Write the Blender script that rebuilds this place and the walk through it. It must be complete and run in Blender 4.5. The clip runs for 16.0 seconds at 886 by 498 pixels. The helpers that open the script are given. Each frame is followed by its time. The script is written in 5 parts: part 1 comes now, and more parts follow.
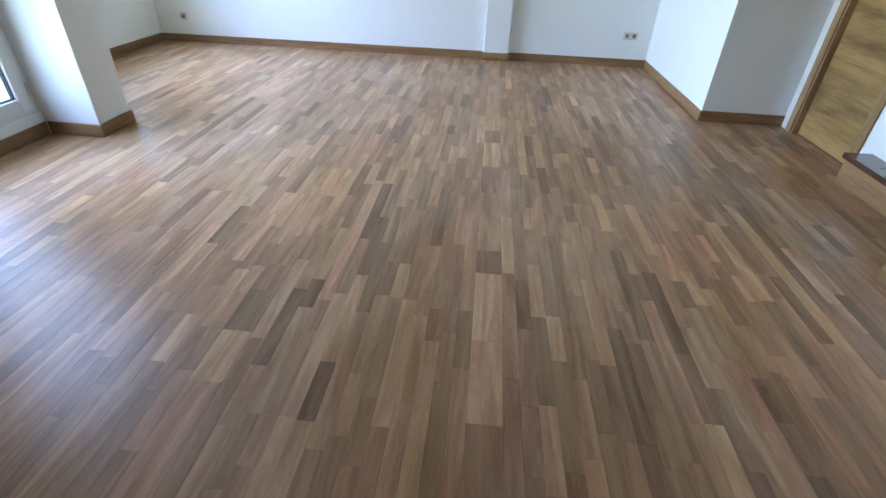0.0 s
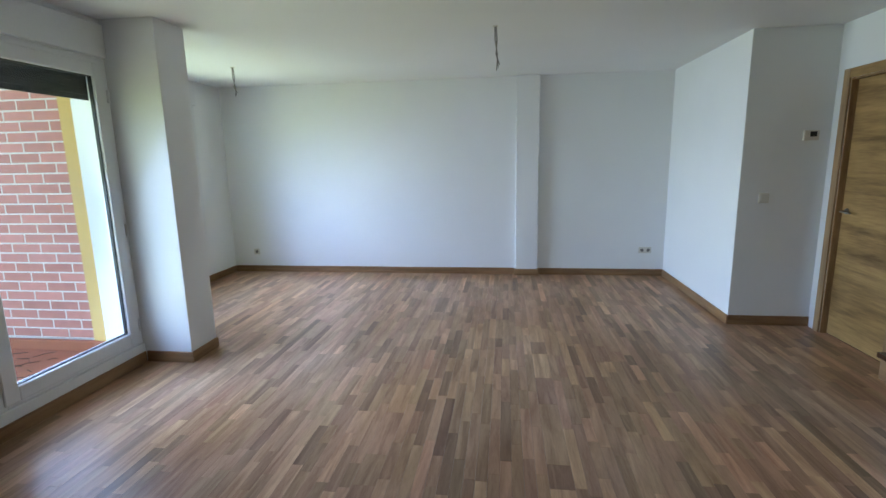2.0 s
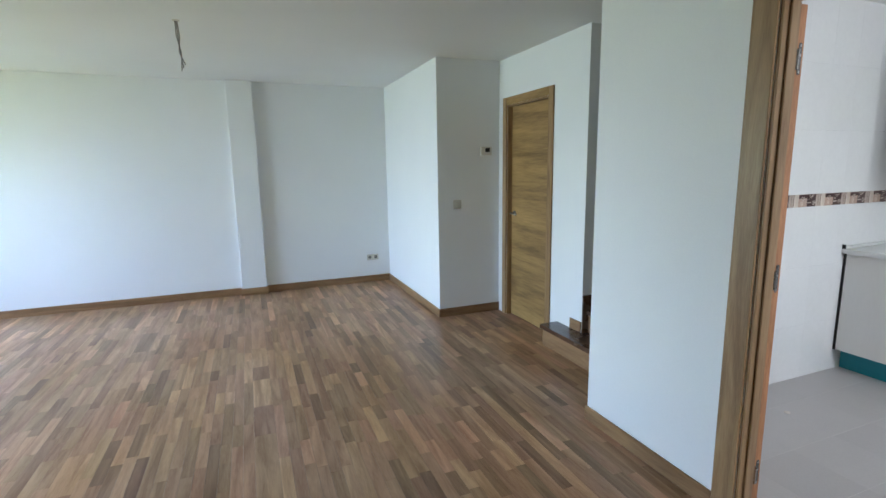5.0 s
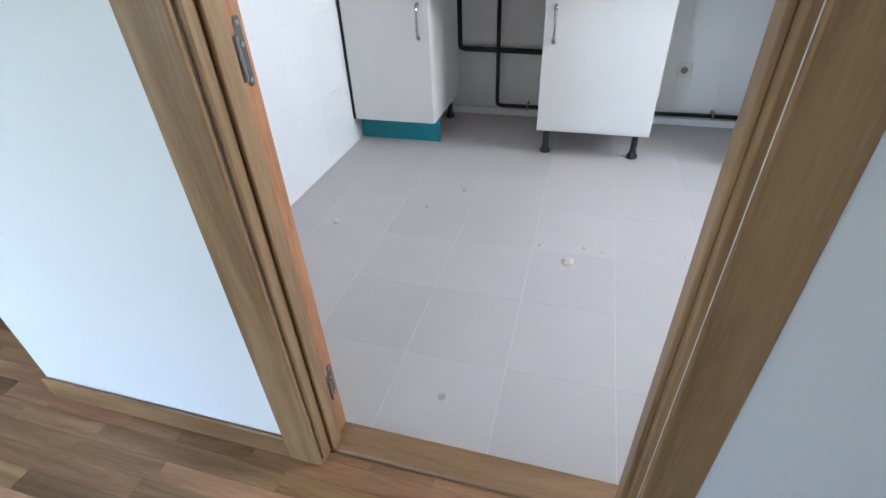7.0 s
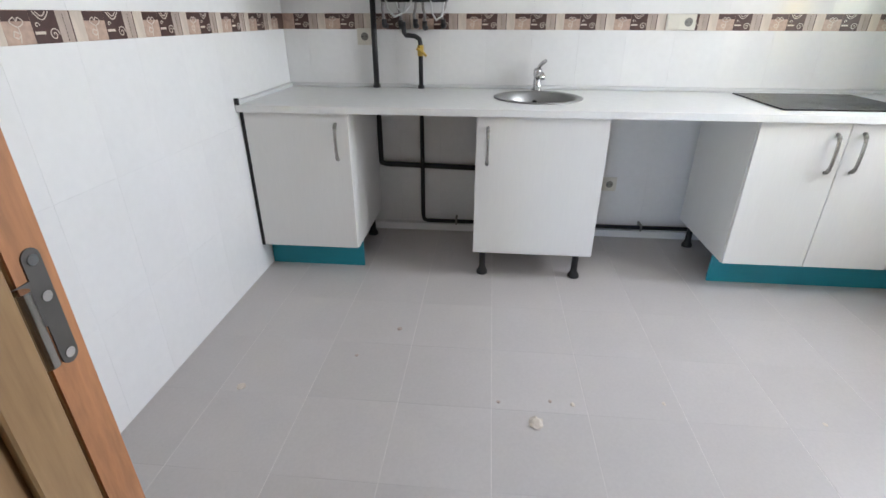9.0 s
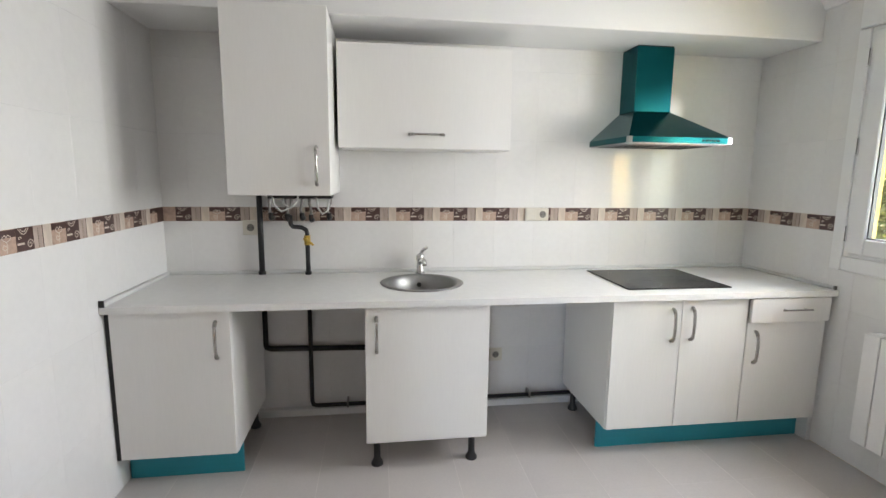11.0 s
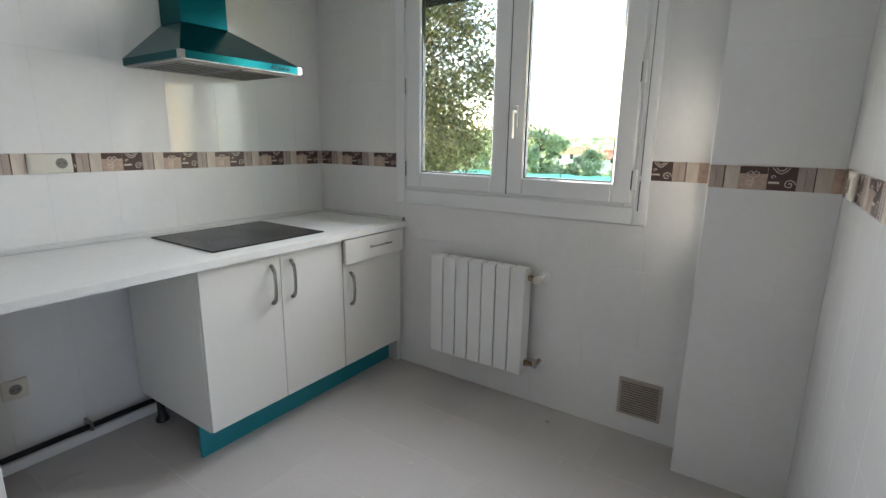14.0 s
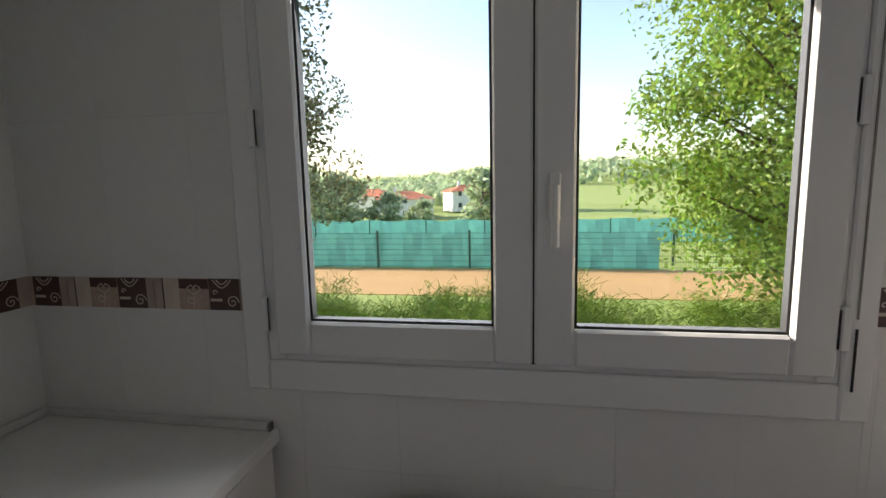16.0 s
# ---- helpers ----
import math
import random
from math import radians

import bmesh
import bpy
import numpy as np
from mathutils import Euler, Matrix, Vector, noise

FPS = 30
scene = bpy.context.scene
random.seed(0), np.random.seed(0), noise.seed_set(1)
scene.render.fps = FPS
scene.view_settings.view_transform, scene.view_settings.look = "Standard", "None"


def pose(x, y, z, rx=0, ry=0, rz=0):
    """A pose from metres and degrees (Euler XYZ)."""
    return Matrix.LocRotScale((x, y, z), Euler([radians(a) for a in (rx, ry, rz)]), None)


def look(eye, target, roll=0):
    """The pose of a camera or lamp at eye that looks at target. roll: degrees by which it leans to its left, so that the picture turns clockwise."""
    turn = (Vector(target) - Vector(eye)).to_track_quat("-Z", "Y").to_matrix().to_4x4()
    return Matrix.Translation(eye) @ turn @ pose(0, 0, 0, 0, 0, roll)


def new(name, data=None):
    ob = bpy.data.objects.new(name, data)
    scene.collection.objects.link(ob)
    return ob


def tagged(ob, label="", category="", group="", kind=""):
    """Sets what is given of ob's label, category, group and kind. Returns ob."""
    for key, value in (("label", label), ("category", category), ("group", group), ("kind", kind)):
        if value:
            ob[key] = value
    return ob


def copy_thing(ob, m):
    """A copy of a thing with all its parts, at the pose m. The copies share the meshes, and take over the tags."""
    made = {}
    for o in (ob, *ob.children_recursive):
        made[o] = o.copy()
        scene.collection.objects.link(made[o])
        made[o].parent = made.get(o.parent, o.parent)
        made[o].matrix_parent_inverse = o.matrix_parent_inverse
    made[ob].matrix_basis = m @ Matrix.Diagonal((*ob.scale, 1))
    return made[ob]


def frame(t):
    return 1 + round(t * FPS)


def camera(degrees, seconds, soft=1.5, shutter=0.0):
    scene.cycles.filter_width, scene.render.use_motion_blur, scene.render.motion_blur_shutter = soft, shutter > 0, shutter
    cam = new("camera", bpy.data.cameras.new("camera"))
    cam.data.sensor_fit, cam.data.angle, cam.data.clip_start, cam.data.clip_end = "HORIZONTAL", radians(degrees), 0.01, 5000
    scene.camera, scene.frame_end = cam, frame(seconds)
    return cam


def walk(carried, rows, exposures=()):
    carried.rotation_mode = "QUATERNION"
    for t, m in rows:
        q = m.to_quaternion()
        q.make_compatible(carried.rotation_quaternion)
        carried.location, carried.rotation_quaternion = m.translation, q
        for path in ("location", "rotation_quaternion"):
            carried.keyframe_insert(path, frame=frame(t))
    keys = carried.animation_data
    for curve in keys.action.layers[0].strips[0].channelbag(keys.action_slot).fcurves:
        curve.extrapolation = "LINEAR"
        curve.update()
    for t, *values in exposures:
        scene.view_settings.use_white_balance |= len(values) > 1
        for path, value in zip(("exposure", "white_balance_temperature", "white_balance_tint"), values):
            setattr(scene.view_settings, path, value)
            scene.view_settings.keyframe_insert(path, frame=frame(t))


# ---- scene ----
cam = camera(85.0, 16.0)
PATH = [
    (0, (-0.021, 0.35, 1.259), (-0.141, 2.009, 0.149), 2.4),
    (0.5, (-0.047, 0.23, 1.306), (-0.179, 1.991, 0.368), 1.4),
    (1, (-0.114, 0.187, 1.379), (-0.245, 2.04, 0.638), 0.6),
    (1.5, (-0.175, 0.145, 1.438), (-0.336, 2.066, 0.905), -0.4),
    (2, (-0.204, 0.067, 1.477), (-0.459, 2.017, 1.114), -1.1),
    (2.5, (-0.241, 0.006, 1.487), (-0.689, 1.935, 1.206), -1.1),
    (3, (-0.26, -0.041, 1.472), (-0.952, 1.823, 1.254), -0.3),
    (3.5, (-0.228, -0.025, 1.496), (-0.873, 1.856, 1.287), 0.1),
    (4, (-0.156, 0.016, 1.475), (-0.434, 1.988, 1.289), 0.5),
    (4.5, (-0.087, 0.054, 1.457), (0.132, 2.032, 1.252), -0.1),
    (5, (0.074, 0.139, 1.473), (0.804, 1.97, 1.137), -0.9),
    (5.2, (0.129, 0.177, 1.465), (1.064, 1.895, 1.052), -1.6),
    (7.3, (1.369, 0.877, 1.165), (2.909, 1.192, -0.072), -1.9),
    (7.5, (1.447, 0.92, 1.143), (2.981, 1.143, -0.12), -1.4),
    (8, (1.641, 1.024, 1.141), (3.204, 1.157, -0.1), -0.5),
    (8.5, (1.693, 1.028, 1.182), (3.362, 1.167, 0.09), -0.3),
    (9, (1.616, 0.984, 1.25), (3.41, 1.148, 0.381), 0.1),
    (9.2, (1.587, 0.964, 1.275), (3.424, 1.144, 0.505), 0.1),
    (11.3, (1.676, 0.985, 1.455), (3.627, 0.598, 1.248), -0.1),
    (11.5, (1.714, 1.028, 1.452), (3.625, 0.480, 1.232), 0.0),
    (12, (1.761, 1.103, 1.454), (3.537, 0.213, 1.222), -0.6),
    (12.5, (1.770, 1.067, 1.450), (3.367, -0.104, 1.173), -0.2),
    (13, (1.829, 1.100, 1.414), (3.259, -0.230, 0.983), 0.2),
    (13.5, (1.904, 0.949, 1.325), (3.207, -0.478, 0.808), 0.4),
    (14, (2.098, 0.75, 1.331), (3.187, -0.87, 0.896), 0.8),
    (14.5, (2.393, 0.582, 1.359), (3.184, -1.218, 0.992), 0.4),
    (15, (2.685, 0.345, 1.370), (3.272, -1.547, 1.092), 0.1),
    (15.5, (2.950, -0.019, 1.476), (3.412, -1.942, 1.176), -0.9),
    (16, (3.196, -0.370, 1.484), (3.546, -2.321, 1.215), -1.3),
]
EXPOSURES = [(0.0, 3.6, 5850, 12), (0.5, 3.2, 5650, 8), (1.0, 2.95, 5650, 8), (1.5, 3.0, 5900, 14), (2.5, 2.9, 5950, 14), (3.0, 3.0, 5900, 15), (3.5, 2.75, 5900, 15), (4.0, 3.05, 5850, 14), (4.5, 3.15, 5950, 12), (5.2, 3.4, 6050, 11), (7.3, 3.85, 5900, 12),
             (8.0, 3.7, 5850, 12), (8.5, 3.6, 6000, 13), (9.2, 3.55, 6450, 14), (11.3, 3.45, 6750, 14), (12.0, 3.17, 6600, 14), (13.0, 3.05, 6450, 14), (13.5, 3.0, 6150, 11), (14.0, 2.75, 6400, 12), (14.5, 2.55, 6700, 14), (15.0, 2.25, 6800, 14), (15.5, 1.85, 6700, 17), (16.0, 1.45, 6700, 18)]
walk(cam, [(t, look(eye, target, roll)) for t, eye, target, roll in PATH], EXPOSURES)

# ---- world, sun ----
SUN_DIR = Vector((4.0, -1.0, 1.75)).normalized()
world = bpy.data.worlds.new("world")
scene.world = world
world.use_nodes = True
wn = world.node_tree.nodes
wl = world.node_tree.links
sky = wn.new("ShaderNodeTexSky")
sky.sky_type = "NISHITA"
sky.sun_disc = False
sky.sun_elevation = math.asin(SUN_DIR.z)
sky.sun_rotation = math.atan2(SUN_DIR.x, SUN_DIR.y)
sky.dust_density = 1.2
sky.ozone_density = 0.6
sky.air_density = 1.0
wl.new(sky.outputs[0], wn["Background"].inputs[0])
wn["Background"].inputs[1].default_value = 0.15
sun_data = bpy.data.lights.new("sun", "SUN")
sun_data.energy = 4.2
sun_data.angle = radians(0.5)
sun_data.color = (1.0, 0.92, 0.78)
sun = new("sun", sun_data)
sun.matrix_world = look(SUN_DIR * 60, (0, 0, 0))


XL0, XB0 = -2.95, -3.93   # left wall and bay wall


def window_light(name, eye, target, w, h, watts, colour, spread):
    """Sky light entering through an opening."""
    d = bpy.data.lights.new(name, "AREA")
    d.shape, d.size, d.size_y, d.energy, d.color, d.spread = "RECTANGLE", w, h, watts, colour, radians(spread)
    ob = new(name, d)
    ob.matrix_world = look(eye, target)
    return ob


# sky light through the openings, and the green light that the lawn throws up through them
SKY_BLUE, LAWN = (0.47, 0.63, 1.0), (0.88, 1.0, 0.62)
window_light("balcony_door_light", (XL0 - 0.2, 2.71, 1.1), (0.5, 2.6, -1.2), 0.9, 1.8, 3.6, SKY_BLUE, 105)
window_light("bay_window_light", (XB0 - 0.22, 4.9, 1.4), (2.0, 5.6, -2.2), 1.4, 1.4, 7.6, SKY_BLUE, 100)
window_light("balcony_lawn_light", (XL0 - 0.21, 2.71, 1.1), (0.5, 2.71, 2.6), 0.9, 1.8, 1.1, LAWN, 120)
window_light("bay_lawn_light", (XB0 - 0.23, 4.9, 1.4), (0.0, 4.7, 3.0), 1.4, 1.4, 3.2, LAWN, 120)
window_light("kitchen_window_light", (3.19, -1.535, 1.62), (2.9, 2, 0.75), 1.2, 0.95, 5.0, (0.95, 0.97, 1.0), 135)


# ---- materials ----
def mat(name, colour, rough=0.5, metal=0.0, vary=0.12, scale=8.0, stretch=(1, 1, 1), bump=0.05, fine=60.0, random_by="", spread=0.0, hue=0.0, coat=0.0, spec=0.5, rough_vary=0.0):
    """Procedural surface: base colour with coarse and fine variation, relief and, for pieces, a shift of their own."""
    m = bpy.data.materials.new(name)
    m.use_nodes = True
    n, l = m.node_tree.nodes, m.node_tree.links
    b = n["Principled BSDF"]
    b.inputs["Roughness"].default_value = rough
    b.inputs["Metallic"].default_value = metal
    b.inputs["Coat Weight"].default_value = coat
    b.inputs["Coat Roughness"].default_value = 0.12
    b.inputs["Specular IOR Level"].default_value = spec
    tc = n.new("ShaderNodeTexCoord")
    mp = n.new("ShaderNodeMapping")
    mp.inputs["Scale"].default_value = stretch
    l.new(tc.outputs["Object"], mp.inputs["Vector"])
    if random_by:
        src = n.new("ShaderNodeObjectInfo") if random_by == "object" else n.new("ShaderNodeNewGeometry")
        out = src.outputs["Random"] if random_by == "object" else src.outputs["Random Per Island"]
        sc = n.new("ShaderNodeMath")
        sc.operation = "MULTIPLY"
        sc.inputs[1].default_value = 37.0
        l.new(out, sc.inputs[0])
        cmb = n.new("ShaderNodeCombineXYZ")
        for k in range(3):
            l.new(sc.outputs[0], cmb.inputs[k])
        l.new(cmb.outputs[0], mp.inputs["Location"])
    big = n.new("ShaderNodeTexNoise")
    big.inputs["Scale"].default_value = scale
    big.inputs["Detail"].default_value = 5
    small = n.new("ShaderNodeTexNoise")
    small.inputs["Scale"].default_value = fine
    small.inputs["Detail"].default_value = 6
    l.new(mp.outputs[0], big.inputs["Vector"])
    l.new(mp.outputs[0], small.inputs["Vector"])
    ad = n.new("ShaderNodeMath")
    ad.operation = "ADD"
    l.new(big.outputs[0], ad.inputs[0])
    l.new(small.outputs[0], ad.inputs[1])
    mr = n.new("ShaderNodeMapRange")
    mr.inputs["From Min"].default_value = 0.6
    mr.inputs["From Max"].default_value = 1.4
    mr.inputs["To Min"].default_value = 1 - vary
    mr.inputs["To Max"].default_value = 1 + vary
    l.new(ad.outputs[0], mr.inputs["Value"])
    hsv = n.new("ShaderNodeHueSaturation")
    hsv.inputs["Color"].default_value = (*colour, 1)
    val = mr.outputs[0]
    if random_by:
        m2 = n.new("ShaderNodeMapRange")
        m2.inputs["To Min"].default_value = 1 - spread
        m2.inputs["To Max"].default_value = 1 + spread
        l.new(out, m2.inputs["Value"])
        mu = n.new("ShaderNodeMath")
        mu.operation = "MULTIPLY"
        l.new(val, mu.inputs[0])
        l.new(m2.outputs[0], mu.inputs[1])
        val = mu.outputs[0]
        wh = n.new("ShaderNodeTexWhiteNoise")
        wh.noise_dimensions = "1D"
        l.new(sc.outputs[0], wh.inputs["W"])
        m3 = n.new("ShaderNodeMapRange")
        m3.inputs["To Min"].default_value = 0.5 - hue
        m3.inputs["To Max"].default_value = 0.5 + hue
        l.new(wh.outputs["Value"], m3.inputs["Value"])
        l.new(m3.outputs[0], hsv.inputs["Hue"])
    l.new(val, hsv.inputs["Value"])
    l.new(hsv.outputs[0], b.inputs["Base Color"])
    if rough_vary:
        rr = n.new("ShaderNodeMapRange")
        rr.inputs["To Min"].default_value = max(0.02, rough - rough_vary)
        rr.inputs["To Max"].default_value = rough + rough_vary
        l.new(big.outputs[0], rr.inputs["Value"])
        l.new(rr.outputs[0], b.inputs["Roughness"])
    if bump:
        bp = n.new("ShaderNodeBump")
        bp.inputs["Strength"].default_value = bump
        bp.inputs["Distance"].default_value = 0.004
        l.new(ad.outputs[0], bp.inputs["Height"])
        l.new(bp.outputs[0], b.inputs["Normal"])
    return m


def wood(name, dark, light, rough=0.35, along=1, ring=9.0, random_by="", spread=0.0, hue=0.0, bump=0.06, coat=0.0, rough_vary=0.08, spec=0.5, faded=0.0):
    """Wood with long grain along one axis (0 x, 1 y, 2 z), figure bands and pores."""
    m = bpy.data.materials.new(name)
    m.use_nodes = True
    n, l = m.node_tree.nodes, m.node_tree.links
    b = n["Principled BSDF"]
    b.inputs["Coat Weight"].default_value = coat
    b.inputs["Coat Roughness"].default_value = 0.18
    b.inputs["Specular IOR Level"].default_value = spec
    tc = n.new("ShaderNodeTexCoord")
    mp = n.new("ShaderNodeMapping")
    st = [1.0, 1.0, 1.0]
    st[along] = 0.09
    mp.inputs["Scale"].default_value = st
    l.new(tc.outputs["Object"], mp.inputs["Vector"])
    out = None
    if random_by:
        src = n.new("ShaderNodeObjectInfo") if random_by == "object" else n.new("ShaderNodeNewGeometry")
        out = src.outputs["Random"] if random_by == "object" else src.outputs["Random Per Island"]
        sc = n.new("ShaderNodeMath")
        sc.operation = "MULTIPLY"
        sc.inputs[1].default_value = 53.0
        l.new(out, sc.inputs[0])
        cmb = n.new("ShaderNodeCombineXYZ")
        for k in range(3):
            l.new(sc.outputs[0], cmb.inputs[k])
        l.new(cmb.outputs[0], mp.inputs["Location"])
    band = n.new("ShaderNodeTexNoise")
    band.inputs["Scale"].default_value = ring
    band.inputs["Detail"].default_value = 3
    band.inputs["Distortion"].default_value = 1.2
    pore = n.new("ShaderNodeTexNoise")
    pore.inputs["Scale"].default_value = ring * 14
    pore.inputs["Detail"].default_value = 4
    l.new(mp.outputs[0], band.inputs["Vector"])
    l.new(mp.outputs[0], pore.inputs["Vector"])
    mx = n.new("ShaderNodeMath")
    mx.operation = "MULTIPLY_ADD"
    mx.inputs[1].default_value = 0.35
    l.new(pore.outputs[0], mx.inputs[0])
    l.new(band.outputs[0], mx.inputs[2])
    cr = n.new("ShaderNodeValToRGB")
    cr.color_ramp.elements[0].position = 0.48
    cr.color_ramp.elements[0].color = (*dark, 1)
    cr.color_ramp.elements[1].position = 0.86
    cr.color_ramp.elements[1].color = (*light, 1)
    l.new(mx.outputs[0], cr.inputs[0])
    col = cr.outputs[0]
    if random_by:
        hsv = n.new("ShaderNodeHueSaturation")
        ramp = n.new("ShaderNodeValToRGB")
        e = ramp.color_ramp.elements
        e[0].position, e[1].position = 0.0, 1.0
        e[0].color = (*[1 - spread] * 3, 1)
        e[1].color = (*[1 + spread] * 3, 1)
        mid = e.new(0.5)
        mid.color = (0.97, 0.97, 0.97, 1)
        for pos, v in ((0.12, 1 - spread * 0.45), (0.86, 1 + spread * 0.3)):
            k = e.new(pos)
            k.color = (v, v, v, 1)
        l.new(out, ramp.inputs[0])
        l.new(ramp.outputs[0], hsv.inputs["Value"])
        wh = n.new("ShaderNodeTexWhiteNoise")
        wh.noise_dimensions = "1D"
        l.new(sc.outputs[0], wh.inputs["W"])
        m3 = n.new("ShaderNodeMapRange")
        m3.inputs["To Min"].default_value = 0.5 - hue
        m3.inputs["To Max"].default_value = 0.5 + hue
        l.new(wh.outputs["Value"], m3.inputs["Value"])
        l.new(m3.outputs[0], hsv.inputs["Hue"])
        l.new(col, hsv.inputs["Color"])
        col = hsv.outputs[0]
    if faded:
        # worn and bleached patches, longer along the grain
        gw = n.new("ShaderNodeNewGeometry")
        mw = n.new("ShaderNodeMapping")
        mw.inputs["Scale"].default_value = [0.55 if k == along else 1.5 for k in range(3)]
        l.new(gw.outputs["Position"], mw.inputs["Vector"])
        wear = n.new("ShaderNodeTexNoise")
        wear.inputs["Scale"].default_value = 0.9
        wear.inputs["Detail"].default_value = 4
        l.new(mw.outputs[0], wear.inputs["Vector"])
        wm_ = n.new("ShaderNodeMapRange")
        wm_.inputs["From Min"].default_value, wm_.inputs["From Max"].default_value = 0.3, 0.7
        wm_.inputs["To Min"].default_value, wm_.inputs["To Max"].default_value = 1 - faded, 1 + faded
        l.new(wear.outputs[0], wm_.inputs["Value"])
        wh2 = n.new("ShaderNodeHueSaturation")
        l.new(wm_.outputs[0], wh2.inputs["Value"])
        wsat = n.new("ShaderNodeMapRange")
        wsat.inputs["From Min"].default_value, wsat.inputs["From Max"].default_value = 0.3, 0.7
        wsat.inputs["To Min"].default_value, wsat.inputs["To Max"].default_value = 1.12, 0.86
        l.new(wear.outputs[0], wsat.inputs["Value"])
        l.new(wsat.outputs[0], wh2.inputs["Saturation"])
        l.new(col, wh2.inputs["Color"])
        col = wh2.outputs[0]
    l.new(col, b.inputs["Base Color"])
    rr = n.new("ShaderNodeMapRange")
    rr.inputs["To Min"].default_value = rough - rough_vary
    rr.inputs["To Max"].default_value = rough + rough_vary
    dust = n.new("ShaderNodeTexNoise")
    dust.inputs["Scale"].default_value = 2.3
    dust.inputs["Detail"].default_value = 6
    gp = n.new("ShaderNodeNewGeometry")
    l.new(gp.outputs["Position"], dust.inputs["Vector"])
    l.new(dust.outputs[0], rr.inputs["Value"])
    l.new(rr.outputs[0], b.inputs["Roughness"])
    bp = n.new("ShaderNodeBump")
    bp.inputs["Strength"].default_value = bump
    bp.inputs["Distance"].default_value = 0.002
    l.new(mx.outputs[0], bp.inputs["Height"])
    l.new(bp.outputs[0], b.inputs["Normal"])
    return m


def glass_mat():
    m = bpy.data.materials.new("window_glass")
    m.use_nodes = True
    n, l = m.node_tree.nodes, m.node_tree.links
    n.remove(n["Principled BSDF"])
    tr = n.new("ShaderNodeBsdfTransparent")
    tr.inputs[0].default_value = (0.95, 0.98, 0.97, 1)
    gl = n.new("ShaderNodeBsdfGlossy")
    gl.inputs["Roughness"].default_value = 0.01
    fr = n.new("ShaderNodeMath")
    fr.operation = "POWER"
    lw = n.new("ShaderNodeLayerWeight")
    lw.inputs[0].default_value = 0.5
    l.new(lw.outputs["Facing"], fr.inputs[0])
    fr.inputs[1].default_value = 5.0
    mix = n.new("ShaderNodeMixShader")
    ma = n.new("ShaderNodeMath")
    ma.operation = "MULTIPLY_ADD"
    ma.inputs[1].default_value = 0.85
    ma.inputs[2].default_value = 0.035
    l.new(fr.outputs[0], ma.inputs[0])
    l.new(ma.outputs[0], mix.inputs[0])
    l.new(tr.outputs[0], mix.inputs[1])
    l.new(gl.outputs[0], mix.inputs[2])
    l.new(mix.outputs[0], n["Material Output"].inputs[0])
    return m


M_WALL = mat("wall_paint", (0.84, 0.845, 0.835), 0.75, vary=0.03, scale=1.5, fine=180, bump=0.12)
M_CEIL = mat("ceiling_paint", (0.8, 0.805, 0.8), 0.8, vary=0.03, scale=1.2, fine=160, bump=0.1)
M_OAK = wood("oak_trim", (0.215, 0.122, 0.054), (0.39, 0.245, 0.12), 0.4, along=2, ring=14)
M_OAKX = wood("oak_baseboard_x", (0.2, 0.105, 0.045), (0.34, 0.2, 0.095), 0.4, along=0, ring=14)
M_OAKY = wood("oak_baseboard_y", (0.2, 0.105, 0.045), (0.34, 0.2, 0.095), 0.4, along=1, ring=14)
M_DOOR = wood("oak_veneer_horizontal", (0.15, 0.082, 0.026), (0.43, 0.265, 0.1), 0.38, along=1, ring=6)
M_LEAF = wood("oak_veneer_upright", (0.25, 0.14, 0.06), (0.45, 0.29, 0.15), 0.38, along=2, ring=9)
M_EDGE = mat("raw_beech_edge", (0.42, 0.19, 0.085), 0.6, vary=0.3, scale=30, fine=160, stretch=(1, 1, 0.15), bump=0.15)
M_TREAD = wood("dark_stair_tread", (0.05, 0.025, 0.015), (0.12, 0.06, 0.035), 0.25, along=1, ring=10, coat=0.4)
FLOOR_DARK, FLOOR_LIGHT = (0.285, 0.153, 0.08), (0.485, 0.294, 0.166)
M_PLANK = wood("parquet", FLOOR_DARK, FLOOR_LIGHT, 0.31, along=1, ring=16, spec=0.2, random_by="object", spread=0.44, hue=0.008, faded=0.2)
M_PLANKS = wood("parquet_field", FLOOR_DARK, FLOOR_LIGHT, 0.31, along=1, ring=16, spec=0.2, random_by="island", spread=0.44, hue=0.008, faded=0.2)
M_JOINT = mat("parquet_joint", (0.035, 0.022, 0.015), 0.7, bump=0)
M_PVC = mat("white_pvc", (0.8, 0.81, 0.81), 0.3, vary=0.02, bump=0.02)
# rubber gaskets; also the painted shade in the radiator gaps
M_GASKET_SHADE = mat("black_gasket_and_shade", (0.02, 0.02, 0.02), 0.6, bump=0)
M_SHUTTER = mat("dark_roller_shutter", (0.01, 0.0095, 0.01), 0.5, bump=0.05)
M_GLASS = glass_mat()
M_TILE = mat("wall_tile_white", (0.76, 0.76, 0.75), 0.11, vary=0.03, scale=3, fine=35, bump=0.015, random_by="object", spread=0.012)
M_GROUT = mat("tile_grout", (0.76, 0.755, 0.74), 0.85, bump=0.1)
M_FTILE = mat("floor_tile_greige", (0.5, 0.472, 0.455), 0.4, vary=0.05, scale=5, fine=90, bump=0.05, random_by="object", spread=0.03, rough_vary=0.1)
M_FGROUT = mat("floor_grout_pale", (0.6, 0.57, 0.545), 0.9, bump=0.1)
M_BEIGE = mat("band_beige", (0.6, 0.52, 0.44), 0.3, vary=0.15, stretch=(1, 1, 0.2), scale=40, bump=0.02)
